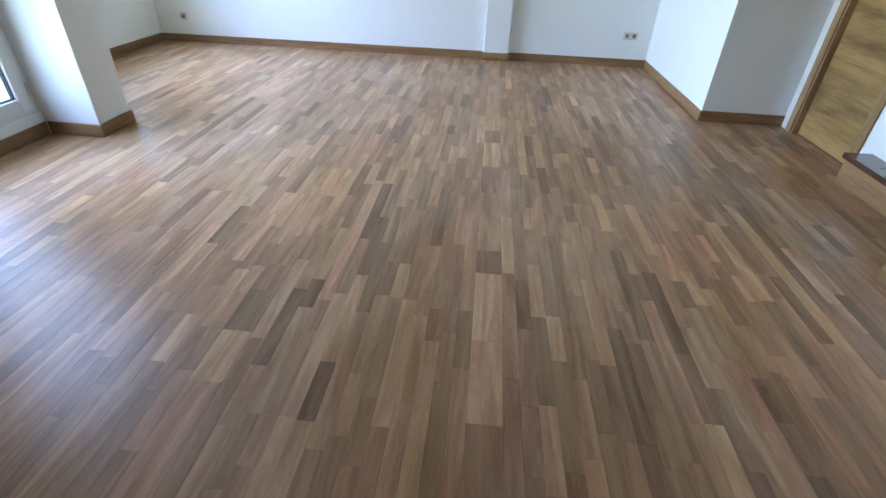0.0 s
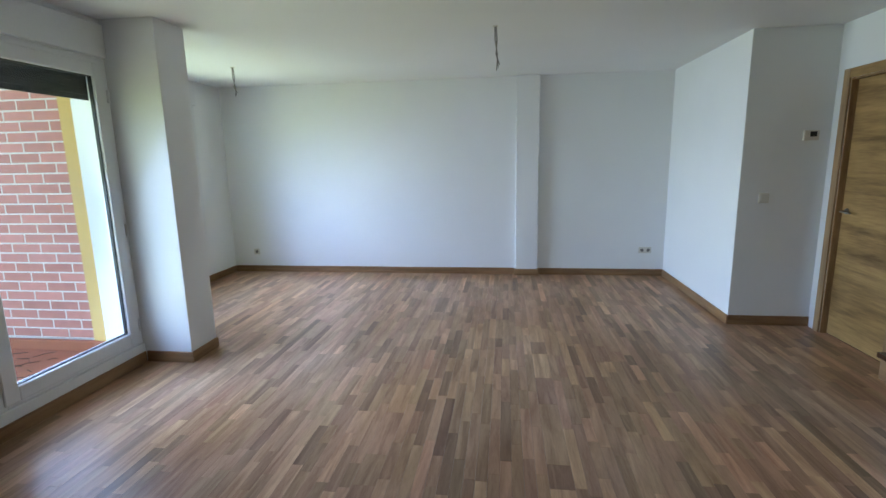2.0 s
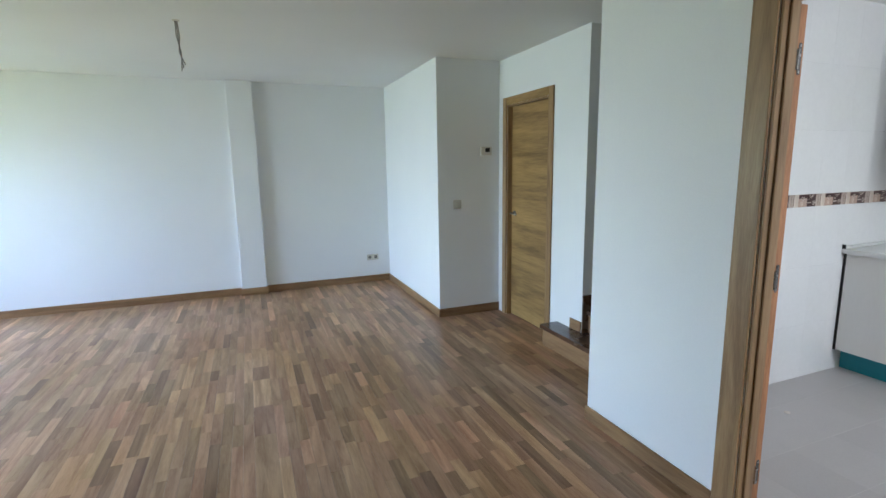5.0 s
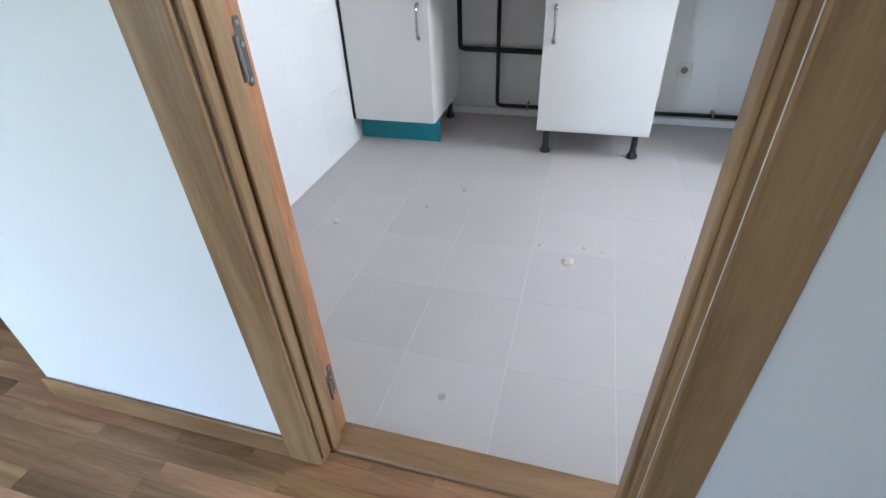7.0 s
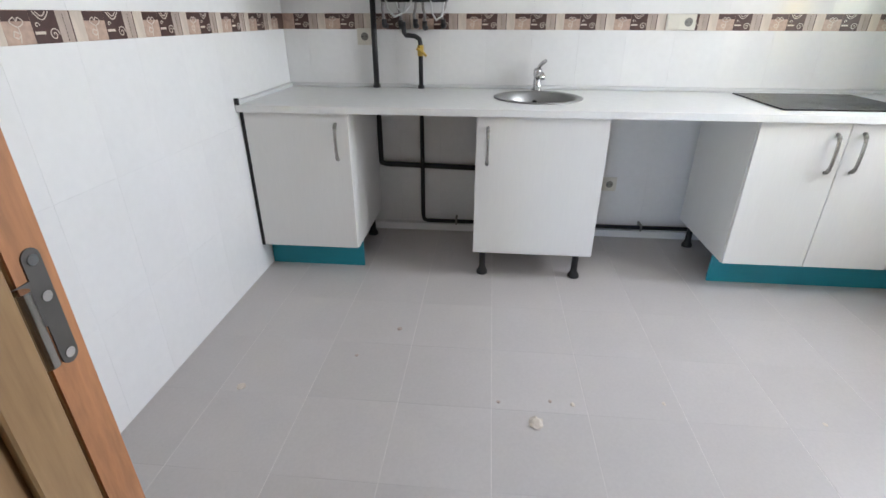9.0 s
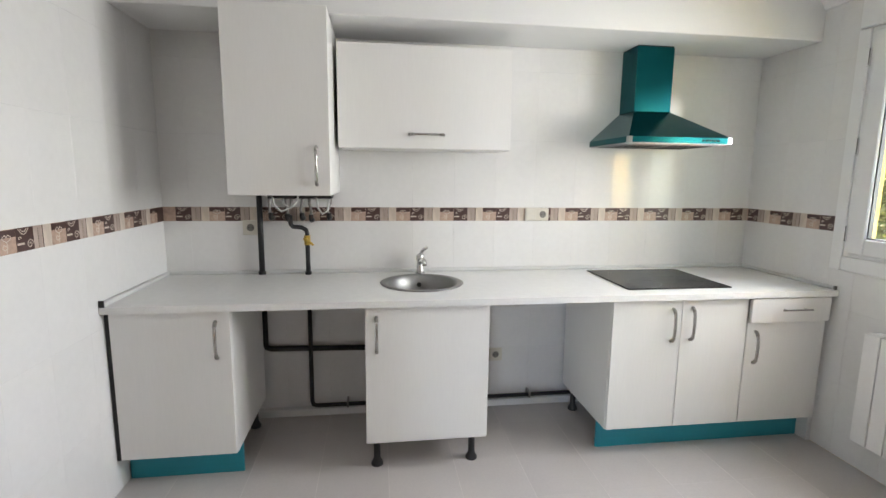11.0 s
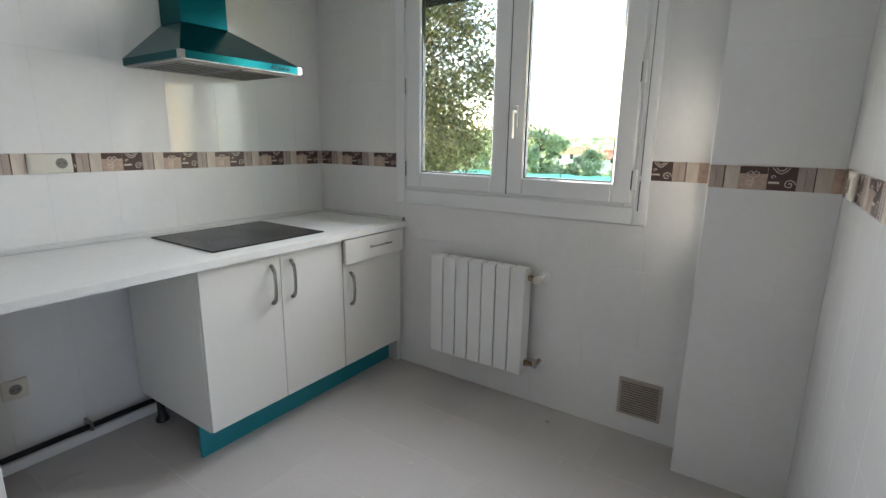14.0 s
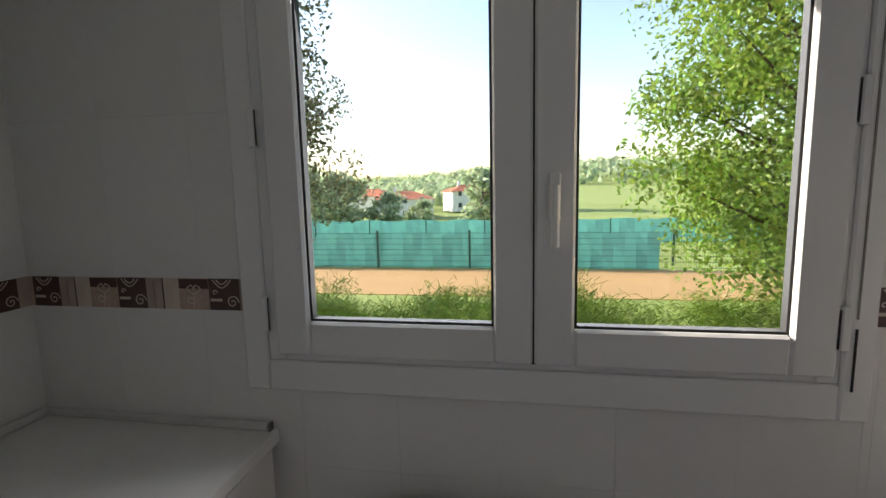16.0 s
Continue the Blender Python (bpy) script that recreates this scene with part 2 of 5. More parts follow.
M_TAUPE = mat("band_taupe", (0.42, 0.34, 0.29), 0.3, vary=0.15, stretch=(1, 1, 0.2), scale=60, bump=0.02)
M_BROWN = mat("band_dark_brown", (0.075, 0.04, 0.035), 0.3, vary=0.2, scale=30, bump=0.02)
M_TAN = mat("band_tan", (0.46, 0.33, 0.26), 0.3, vary=0.2, scale=30, bump=0.02)
M_CREAM = mat("band_cream_line", (0.62, 0.55, 0.47), 0.3, vary=0.05, bump=0)
M_CAB = mat("white_cabinet_laminate", (0.76, 0.755, 0.735), 0.35, vary=0.025, scale=6, fine=140, stretch=(1, 1, 0.1), bump=0.04)
M_CABIN = mat("cabinet_side", (0.66, 0.66, 0.65), 0.5, vary=0.02, bump=0.03)
M_TOP = mat("white_speckled_worktop", (0.76, 0.765, 0.75), 0.4, vary=0.05, scale=25, fine=220, bump=0.04)
M_UPSTAND = mat("grey_upstand", (0.62, 0.63, 0.62), 0.4, vary=0.04, bump=0.02)
M_TEAL = mat("teal_plinth_film", (0.012, 0.24, 0.31), 0.35, metal=0.1, vary=0.06, stretch=(1, 0.1, 1), scale=20, bump=0.03)
M_HOOD = mat("teal_metallic", (0.0, 0.095, 0.11), 0.2, metal=0.85, vary=0.05, scale=3, fine=80, bump=0.01)
M_HOODPALE = mat("hood_underside", (0.34, 0.35, 0.35), 0.35, metal=0.7, vary=0.05, bump=0.02)
M_STEEL = mat("brushed_steel", (0.3, 0.3, 0.295), 0.42, metal=1.0, vary=0.08, scale=10, fine=120, bump=0.03)
M_CHROME = mat("chrome", (0.6, 0.6, 0.6), 0.12, metal=1.0, vary=0.03, bump=0)
M_NICKEL = mat("aged_nickel", (0.28, 0.27, 0.25), 0.3, metal=1.0, vary=0.2, scale=40, bump=0.03)
M_BOW = mat("polished_nickel", (0.45, 0.44, 0.42), 0.16, metal=1.0, vary=0.1, scale=40, bump=0.01)
M_HOB = mat("black_ceramic_hob", (0.014, 0.013, 0.012), 0.22, vary=0.1, bump=0.0, spec=0.08)
M_PIPE = mat("black_pipe", (0.012, 0.012, 0.013), 0.4, vary=0.15, bump=0.05)
M_HOSE = mat("braided_hose", (0.3, 0.29, 0.28), 0.45, metal=0.7, vary=0.3, scale=90, bump=0.1)
M_BRASS = mat("brass_valve", (0.6, 0.4, 0.08), 0.35, metal=0.6, vary=0.2, scale=60, bump=0.1)
M_VALVE = mat("dull_brass", (0.3, 0.22, 0.13), 0.45, metal=0.7, vary=0.25, scale=50, bump=0.05)
M_RAD = mat("radiator_enamel", (0.82, 0.82, 0.81), 0.28, vary=0.02, bump=0.01)
M_SOCKET = mat("ivory_plastic", (0.66, 0.63, 0.55), 0.4, vary=0.03, bump=0.01)
M_HINGE = mat("dark_hinge_steel", (0.13, 0.125, 0.12), 0.42, metal=0.8, vary=0.1, scale=40, bump=0.02)
# darkened ivory: the shade inside a socket's well as a colour
M_WELL_SHADE = mat("socket_well_shade", (0.2, 0.19, 0.17), 0.5, bump=0)
M_DARK = mat("dark_hole", (0.015, 0.015, 0.015), 0.6, bump=0)
M_VENT = mat("vent_aluminium", (0.45, 0.4, 0.36), 0.4, metal=0.5, vary=0.1, bump=0.02)
M_BRICK = mat("red_brick", (0.6, 0.27, 0.225), 0.85, vary=0.2, scale=20, fine=150, bump=0.3, random_by="object", spread=0.12)
M_MORTAR = mat("pale_mortar", (0.85, 0.79, 0.75), 0.95, vary=0.1, scale=30, fine=150, bump=0.4)
M_OCHRE = mat("ochre_render", (0.72, 0.49, 0.16), 0.85, vary=0.08, scale=6, fine=120, bump=0.3)
M_TERRA = mat("terracotta_tile", (0.42, 0.15, 0.08), 0.8, vary=0.2, scale=9, fine=80, bump=0.2)
M_GRASS = mat("lawn", (0.23, 0.29, 0.065), 0.95, vary=0.35, scale=0.6, fine=9, bump=0.4)
M_CLAY = mat("ochre_clay", (0.42, 0.25, 0.1), 0.95, vary=0.15, scale=1.5, fine=30, bump=0.3)
M_BARK = mat("bark", (0.09, 0.065, 0.045), 0.95, vary=0.3, scale=15, stretch=(1, 1, 0.2), bump=0.6)


def leaf_mat(name, colour, spread, hue):
    """Leaf: diffuse and light shining through, each leaf its own tone."""
    m = mat(name, colour, 0.55, vary=0.15, scale=3, bump=0, random_by="island", spread=spread, hue=hue)
    n, l = m.node_tree.nodes, m.node_tree.links
    b = n["Principled BSDF"]
    tl = n.new("ShaderNodeBsdfTranslucent")
    mx = n.new("ShaderNodeMixShader")
    mx.inputs[0].default_value = 0.45
    col = b.inputs["Base Color"].links[0].from_socket
    l.new(col, tl.inputs[0])
    l.new(b.outputs[0], mx.inputs[1])
    l.new(tl.outputs[0], mx.inputs[2])
    l.new(mx.outputs[0], n["Material Output"].inputs[0])
    return m


M_LEAFG = leaf_mat("leaf_green", (0.2, 0.32, 0.05), 0.45, 0.025)
M_LEAFP = leaf_mat("leaf_dull_purple", (0.18, 0.19, 0.1), 0.5, 0.05)
# leaves of far trees and woods, paled to paint in the distance haze
M_LEAF_HAZE = leaf_mat("leaf_far_haze", (0.36, 0.44, 0.26), 0.35, 0.03)
M_NET = mat("teal_windbreak_net", (0.26, 0.56, 0.53), 0.8, vary=0.12, scale=2.5, fine=50, stretch=(1, 1, 0.4), bump=0.2)
M_FENCE = mat("green_fence_wire", (0.02, 0.075, 0.055), 0.5, vary=0.1, bump=0)
M_WHITEH = mat("white_house_render", (0.7, 0.68, 0.64), 0.9, vary=0.06, bump=0.2)
M_ROOF = mat("red_roof_tiles", (0.45, 0.14, 0.07), 0.9, vary=0.2, scale=2, fine=20, bump=0.4)
M_PANE = mat("far_dark_pane", (0.04, 0.05, 0.06), 0.1, bump=0)


# ---- helpers of the build ----
def box(bm, x0, x1, y0, y1, z0, z1, bevel=0.0, seg=1):
    vs = [bm.verts.new((x, y, z)) for x in (x0, x1) for y in (y0, y1) for z in (z0, z1)]
    fs = [bm.faces.new([vs[i] for i in q]) for q in ((0, 1, 3, 2), (4, 6, 7, 5), (0, 4, 5, 1), (2, 3, 7, 6), (0, 2, 6, 4), (1, 5, 7, 3))]
    if bevel:
        es = {e for f in fs for e in f.edges}
        bmesh.ops.bevel(bm, geom=list(es), offset=bevel, segments=seg, affect="EDGES", clamp_overlap=True)
    return bm


def cyl(bm, a, b, r, n=12, r2=None):
    """A capped cylinder or cone from a to b."""
    a, b = Vector(a), Vector(b)
    d = (b - a).normalized()
    u = d.orthogonal().normalized()
    v = d.cross(u)
    r2 = r if r2 is None else r2
    ra = [bm.verts.new(a + (u * math.cos(k * math.tau / n) + v * math.sin(k * math.tau / n)) * r) for k in range(n)]
    rb = [bm.verts.new(b + (u * math.cos(k * math.tau / n) + v * math.sin(k * math.tau / n)) * r2) for k in range(n)]
    for k in range(n):
        bm.faces.new((ra[k], ra[(k + 1) % n], rb[(k + 1) % n], rb[k]))
    bm.faces.new(ra[::-1])
    bm.faces.new(rb)
    return bm


def tube(bm, pts, r, n=8):
    """A tube swept along points."""
    pts = [Vector(p) for p in pts]
    rings = []
    u = None
    for i, p in enumerate(pts):
        d = (pts[min(i + 1, len(pts) - 1)] - pts[max(i - 1, 0)]).normalized()
        u = d.orthogonal().normalized() if u is None else (u - d * u.dot(d)).normalized()
        v = d.cross(u)
        rings.append([bm.verts.new(p + (u * math.cos(k * math.tau / n) + v * math.sin(k * math.tau / n)) * r) for k in range(n)])
    for a, b in zip(rings, rings[1:]):
        for k in range(n):
            bm.faces.new((a[k], a[(k + 1) % n], b[(k + 1) % n], b[k]))
    bm.faces.new(rings[0][::-1])
    bm.faces.new(rings[-1])
    return bm


def lathe(bm, centre, profile, n=32, sx=1.0, sy=1.0):
    """A surface of revolution round z through centre; profile is (radius, z)."""
    cx, cy = centre
    rings = []
    for r, z in profile:
        if r < 1e-5:
            rings.append([bm.verts.new((cx, cy, z))])
        else:
            rings.append([bm.verts.new((cx + sx * r * math.cos(k * math.tau / n), cy + sy * r * math.sin(k * math.tau / n), z)) for k in range(n)])
    for a, b in zip(rings, rings[1:]):
        for k in range(n):
            q = [a[k % len(a)], a[(k + 1) % len(a)], b[(k + 1) % len(b)], b[k % len(b)]]
            q = [v for i, v in enumerate(q) if v not in q[:i]]
            if len(q) > 2:
                bm.faces.new(q)
    return bm


def lathe_y(centre, profile, n=18):
    """A turned piece whose axis runs along y; profile is (radius, y)."""
    bm_ = lathe(bmesh.new(), (0, 0), profile, n)
    cx, cy, cz = centre
    for v_ in bm_.verts:
        v_.co = Vector((cx + v_.co.x, cy + v_.co.z, cz + v_.co.y))
    return bm_


def mesh_of(name, bm, smooth=False):
    bmesh.ops.recalc_face_normals(bm, faces=bm.faces[:])
    me = bpy.data.meshes.new(name)
    bm.to_mesh(me)
    bm.free()
    if smooth:
        for p in me.polygons:
            p.use_smooth = True
    return me


def part(name, bm, material, parent=None, label="", smooth=False):
    me = mesh_of(name, bm, smooth)
    me.materials.append(material)
    ob = new(name, me)
    if parent is not None:
        ob.parent = parent
        ob.matrix_parent_inverse = parent.matrix_world.inverted()
    if label:
        tagged(ob, label)
    return ob


def thing(name, label, category, at=(0, 0, 0), group="", kind=""):
    ob = new(name)
    ob.empty_display_size = 0.1
    ob.location = at
    bpy.context.view_layer.update()
    return tagged(ob, label, category, group, kind)


def structure(name, bm, material, label="", category=""):
    return tagged(part(name, bm, material), label, category, kind="structure")


def B(*a, **k):
    return box(bmesh.new(), *a, **k)


def boxes(rows, bevel=0.0):
    bm = bmesh.new()
    for r in rows:
        box(bm, *r, bevel=bevel)
    return bm


def piece(name, me, parent, m):
    """A small piece on shared mesh data under a thing or part of the setting."""
    ob = new(name, me)
    ob.parent = parent
    ob.matrix_parent_inverse = parent.matrix_world.inverted()
    ob.matrix_basis = m
    return ob


# ---- structure: living room ----
H = 2.455          # ceiling height
BACK = -1.42       # wall behind the start of the walk
XL, XB = -2.95, -3.93   # left wall, bay wall
YF, YP = 6.25, 6.185    # far wall, pilaster front
XR, XD, XK = 1.745, 2.40, 1.82  # return wall, bathroom door wall, kitchen partition
YR = 4.438         # return wall facing the room

floor = structure("floor", boxes([(XL - 0.4, XK + 0.09, BACK - 0.2, 2.28, -0.12, -0.012), (XL - 0.4, 2.6, 2.28, 3.56, -0.12, -0.012), (XB - 0.3, 2.6, 3.56, 6.6, -0.12, -0.012)]), M_JOINT, "brown multi-tone parquet floor of short oak strips", "floor")
structure("ceiling", boxes([(XB - 0.3, 5.0, BACK - 0.35, 6.6, H, H + 0.25)]), M_CEIL, "plain white painted ceiling", "ceiling")

D0, D1, DZ0, DZ1 = 2.17, 3.252, 0.15, 2.19   # balcony door opening
wl_ = structure("wall_west", boxes([
    (XL - 0.3, XL, BACK, D0, 0, H), (XL - 0.3, XL, D0, D1, 0, DZ0), (XL - 0.3, XL, D0, D1, DZ1, H),
    ]), M_WALL, "white painted wall with balcony door", "wall")
structure("wall_column", B(XL - 0.3, -2.548, 3.252, 3.565, 0, H, bevel=0.004), M_WALL, "white square column beside the balcony door", "wall")
structure("wall_bay_return", B(XB - 0.3, XL - 0.3, 3.36, 3.565, 0, H), M_WALL, "white painted wall of the bay", "wall")
W0, W1, WZ0, WZ1 = 4.15, 5.66, 0.62, 2.16    # bay window opening
structure("wall_bay", boxes([(XB - 0.3, XB, 3.565, W0, 0, H), (XB - 0.3, XB, W1, YF, 0, H), (XB - 0.3, XB, W0, W1, 0, WZ0), (XB - 0.3, XB, W0, W1, WZ1, H)]), M_WALL, "white painted wall with a window", "wall")
structure("wall_far", B(XB - 0.3, XR + 0.3, YF, YF + 0.3, 0, H), M_WALL, "plain white painted wall", "wall")
structure("wall_pilaster", B(-0.075, 0.2, YP, YF, 0, H, bevel=0.003), M_WALL, "narrow white pilaster on the far wall", "wall")
structure("wall_return", B(XR, XD + 0.3, YR, YF, 0, H, bevel=0.003), M_WALL, "white painted projecting wall corner", "wall")
BD0, BD1, BDZ = 3.585, 4.275, 2.03   # bathroom door opening
structure("wall_door", boxes([(XD, XD + 0.1, BD1, YR, 0, H), (XD, XD + 0.1, 3.092, BD0, 0, H), (XD, XD + 0.1, BD0, BD1, BDZ, H)]), M_WALL, "white painted wall with oak door", "wall")
structure("wall_behind_door", B(XD + 0.3, XD + 0.4, 3.3, YR, 0, H), M_WALL, "plain wall behind the closed door", "wall")
structure("wall_stairs_north", B(XD + 0.1, 5.0, 3.092, 3.2, 0, H), M_WALL, "white painted wall of the stairwell", "wall")
structure("wall_stairs_end", B(4.6, 4.75, 2.28, 3.09, 0, H), M_WALL, "plain wall at the stair", "wall")
K0, K1, KZ = 0.585, 1.352, 2.03       # kitchen door opening
XKK = 1.90                           # kitchen face of the partition
structure("wall_partition", boxes([(XK, XKK, K1, 2.276, 0, H), (XK, XKK, BACK, K0, 0, H), (XK, XKK, K0, K1, KZ, H)]), M_WALL, "white painted partition with kitchen doorway", "wall")
structure("wall_back", B(XL - 0.3, XK + 0.1, BACK - 0.15, BACK, 0, H), M_WALL, "plain white painted wall", "wall")

# ---- structure: kitchen ----
KX, KY0, KY1 = 4.52, -1.434, 2.155   # counter wall, window wall, left wall
SOF, SOX = 2.197, 4.105              # soffit underside and front
T = 0.003                            # tiles stand proud of the bedding
structure("wall_kitchen_left", B(XKK, 4.75, KY1 + T, 2.276, 0, H), M_GROUT, "white tiled kitchen wall", "wall")
structure("wall_kitchen_counter", B(KX + T, 4.75, KY0 - 0.14, KY1 + T, 0, H), M_GROUT, "white tiled kitchen wall behind the worktop", "wall")
V0, V1, VZ0, VZ1 = 2.575, 3.83, 1.06, 2.19   # kitchen window opening
structure("wall_kitchen_window", boxes([(XKK - 0.1, V0, KY0 - 0.14, KY0 - T, 0, H), (V1, KX + T, KY0 - 0.14, KY0 - T, 0, H), (V0, V1, KY0 - 0.14, KY0 - T, 0, VZ0), (V0, V1, KY0 - 0.14, KY0 - T, VZ1, H)]), M_GROUT, "white tiled kitchen wall with window", "wall")
structure("kitchen_floor", B(XKK - 0.03, KX + T, KY0, KY1 + T, -0.12, -0.0006), M_FGROUT, "greige square floor tiles with pale grout", "floor")
structure("soffit", B(SOX, KX + T, KY0, KY1 + T, SOF, H, bevel=0.004), M_CEIL, "white boxed soffit above the worktop", "soffit")
bm = bmesh.new()
prof = [(0.0, 0.0), (0.0, -0.1), (0.012, -0.1), (0.02, -0.08), (0.05, -0.05), (0.075, -0.02), (0.09, -0.014), (0.09, 0.0)]
a = [bm.verts.new((XKK, KY0 + p, H + q)) for p, q in prof]
b = [bm.verts.new((SOX, KY0 + p, H + q)) for p, q in prof]
for k in range(len(prof)):
    bm.faces.new((a[k], a[(k + 1) % len(prof)], b[(k + 1) % len(prof)], b[k]))
bm.faces.new(a)
bm.faces.new(b)
structure("cornice", bm, M_CEIL, "white moulded plaster cornice", "cornice")
box_wall = structure("wall_corner_box", B(XKK + T, 2.29 - T, KY0, -1.262 - T, 0, H), M_GROUT, "white tiled boxed column in the corner", "wall")

# threshold between parquet and tiles
structure("threshold", B(1.855, 1.945, K0, K1, -0.02, 0.012, bevel=0.004), M_OAKY, "oak threshold strip under the doorway", "threshold")


# ---- baseboards ----
def skirt_x(x0, x1, y, side, z=0.0, h=0.085):
    """Baseboard along x on a wall at y; side is the way it faces."""
    y1 = y + side * 0.012
    structure("baseboard", B(x0, x1, min(y, y1), max(y, y1), z, z + h, bevel=0.003), M_OAKX, "oak baseboard along the wall", "baseboard")


def skirt_y(y0, y1, x, side, z=0.0, h=0.085):
    x1 = x + side * 0.012
    structure("baseboard", B(min(x, x1), max(x, x1), y0, y1, z, z + h, bevel=0.003), M_OAKY, "oak baseboard along the wall", "baseboard")


skirt_x(XB, -0.087, YF, -1)
skirt_x(-0.087, 0.212, YP, -1)
skirt_y(YP, YF - 0.012, -0.075, -1)
skirt_y(YP, YF - 0.012, 0.2, 1)
skirt_x(0.212, XR, YF, -1)
skirt_y(YR - 0.012, YF - 0.012, XR, -1)
skirt_x(XR, XD, YR, -1)
skirt_y(BACK, 2.09, XL, 1)
skirt_y(2.09, 3.24, XL + 0.022, 1)
structure("door_plinth", B(XL, XL + 0.022, 2.09, 3.252, 0, 0.15, bevel=0.004), M_WALL, "white ledge under the balcony door", "ledge")
skirt_x(XL + 0.034, -2.536, 3.252, -1)
skirt_y(3.252, 3.577, -2.548, 1)
skirt_x(XB, -2.548, 3.565, 1)
skirt_y(3.565, YF - 0.012, XB, 1)
skirt_y(K1 + 0.095, 2.288, XK, -1)
skirt_x(XK, XK + 0.4, 2.276, 1)
skirt_y(BACK, K0 - 0.095, XK, -1)
skirt_x(XL, XK, BACK, 1)
skirt_y(3.095, 3.23, XD, -1, 0.18)


# ---- doors ----
def casing(thing_, x, face, y0, y1, z1, w=0.07, t=0.014):
    """Architrave round an opening in a wall at x that faces that way."""
    xa, xb = sorted((x, x + face * t))
    part("casing", B(xa, xb, y0 - w, y0, 0, z1 + w, bevel=0.003), M_OAK, thing_)
    part("casing", B(xa, xb, y1, y1 + w, 0, z1 + w, bevel=0.003), M_OAK, thing_)
    part("casing_head", B(xa, xb, y0, y1, z1, z1 + w, bevel=0.003), M_DOOR, thing_)


def lever(parent, x, y, z, face, along):
    h = bmesh.new()
    cyl(h, (x, y, z), (x + face * 0.008, y, z), 0.024, 20)
    cyl(h, (x, y, z), (x + face * 0.05, y, z), 0.008, 12)
    tube(h, [(x + face * 0.045, y, z), (x + face * 0.05, y + along * 0.02, z), (x + face * 0.05, y + along * 0.11, z - 0.004)], 0.008, 10)
    return part("door_handle", h, M_NICKEL, parent, "satin metal lever handle", smooth=True)


bdoor = thing("door_1", "closed oak veneer door with horizontal grain", "door", (XD, BD0, 0), kind="structure")
casing(bdoor, XD, -1, BD0, BD1, BDZ)
part("jamb", boxes([(XD, XD + 0.1, BD0, BD0 + 0.012, 0, BDZ), (XD, XD + 0.1, BD1 - 0.012, BD1, 0, BDZ), (XD, XD + 0.1, BD0 + 0.012, BD1 - 0.012, BDZ - 0.012, BDZ)]), M_OAK, bdoor)
leaf = part("door_leaf", B(XD + 0.045, XD + 0.08, BD0 + 0.014, BD1 - 0.014, 0.006, BDZ - 0.014, bevel=0.002), M_DOOR, bdoor)
lever(leaf, XD + 0.045, BD1 - 0.07, 1.02, -1, -1)

kdoor = thing("door_2", "open oak kitchen door folded back into the kitchen", "door", (XK, K1, 0), kind="structure")
casing(kdoor, XK, -1, K0, K1, KZ, w=0.095)
part("casing", B(XKK + T, XKK + T + 0.008, K0 - 0.075, K0 - 0.012, 0.0, KZ + 0.06, bevel=0.002), M_OAK, kdoor)
for y0, y1, s in ((K0 - 0.012, K0 + 0.012, 1), (K1 - 0.012, K1 + 0.012, -1)):
    part("jamb", B(XK + 0.002, XKK + T, y0, y1, 0.012, KZ, bevel=0.002), M_OAK, kdoor)
part("jamb_head", B(XK + 0.002, XKK + T, K0 + 0.012, K1 - 0.012, KZ - 0.012, KZ + 0.01), M_DOOR, kdoor)
part("door_stop", B(XK + 0.03, XK + 0.075, K0 + 0.012, K0 + 0.022, 0.012, KZ - 0.012, bevel=0.002), M_OAK, kdoor)
part("door_stop", B(XK + 0.03, XK + 0.075, K1 - 0.022, K1 - 0.012, 0.012, KZ - 0.012, bevel=0.002), M_OAK, kdoor)
part("strike_plate", B(XK + 0.083, XK + 0.1, K0 + 0.012, K0 + 0.0135, 0.94, 1.1), M_NICKEL, kdoor, "steel strike plate")
# leaf folded back against the kitchen side, its raw edge towards the opening
LX0, LX1, LY = XKK + T + 0.004, XKK + T + 0.042, K1 - 0.008
leaf2 = part("door_leaf", B(LX0, LX1, LY, LY + 0.715, 0.012, KZ - 0.018, bevel=0.001), M_LEAF, kdoor)
part("leaf_edge", B(LX0 + 0.0008, LX1 - 0.0008, LY - 0.0025, LY, 0.012, KZ - 0.018), M_EDGE, leaf2, "raw reddish beech edge")
lever(leaf2, LX1, LY + 0.655, 1.02, 1, -1)
def hinge_plate(x0, x1, y0, y1, z0, z1):
    """An upright plate with round ends, facing -y."""
    h = bmesh.new()
    c_, r_ = (x0 + x1) / 2, (x1 - x0) / 2
    ring = [(c_ + r_ * math.cos(math.pi * k / 8), z1 - r_ + r_ * math.sin(math.pi * k / 8)) for k in range(9)]
    ring += [(c_ - r_ * math.cos(math.pi * k / 8), z0 + r_ - r_ * math.sin(math.pi * k / 8)) for k in range(9)]
    fa = [h.verts.new((x, y0, z)) for x, z in ring]
    fb = [h.verts.new((x, y1, z)) for x, z in ring]
    h.faces.new(fa)
    h.faces.new(fb[::-1])
    for k in range(len(ring)):
        q = (k + 1) % len(ring)
        h.faces.new((fa[k], fb[k], fb[q], fa[q]))
    return h


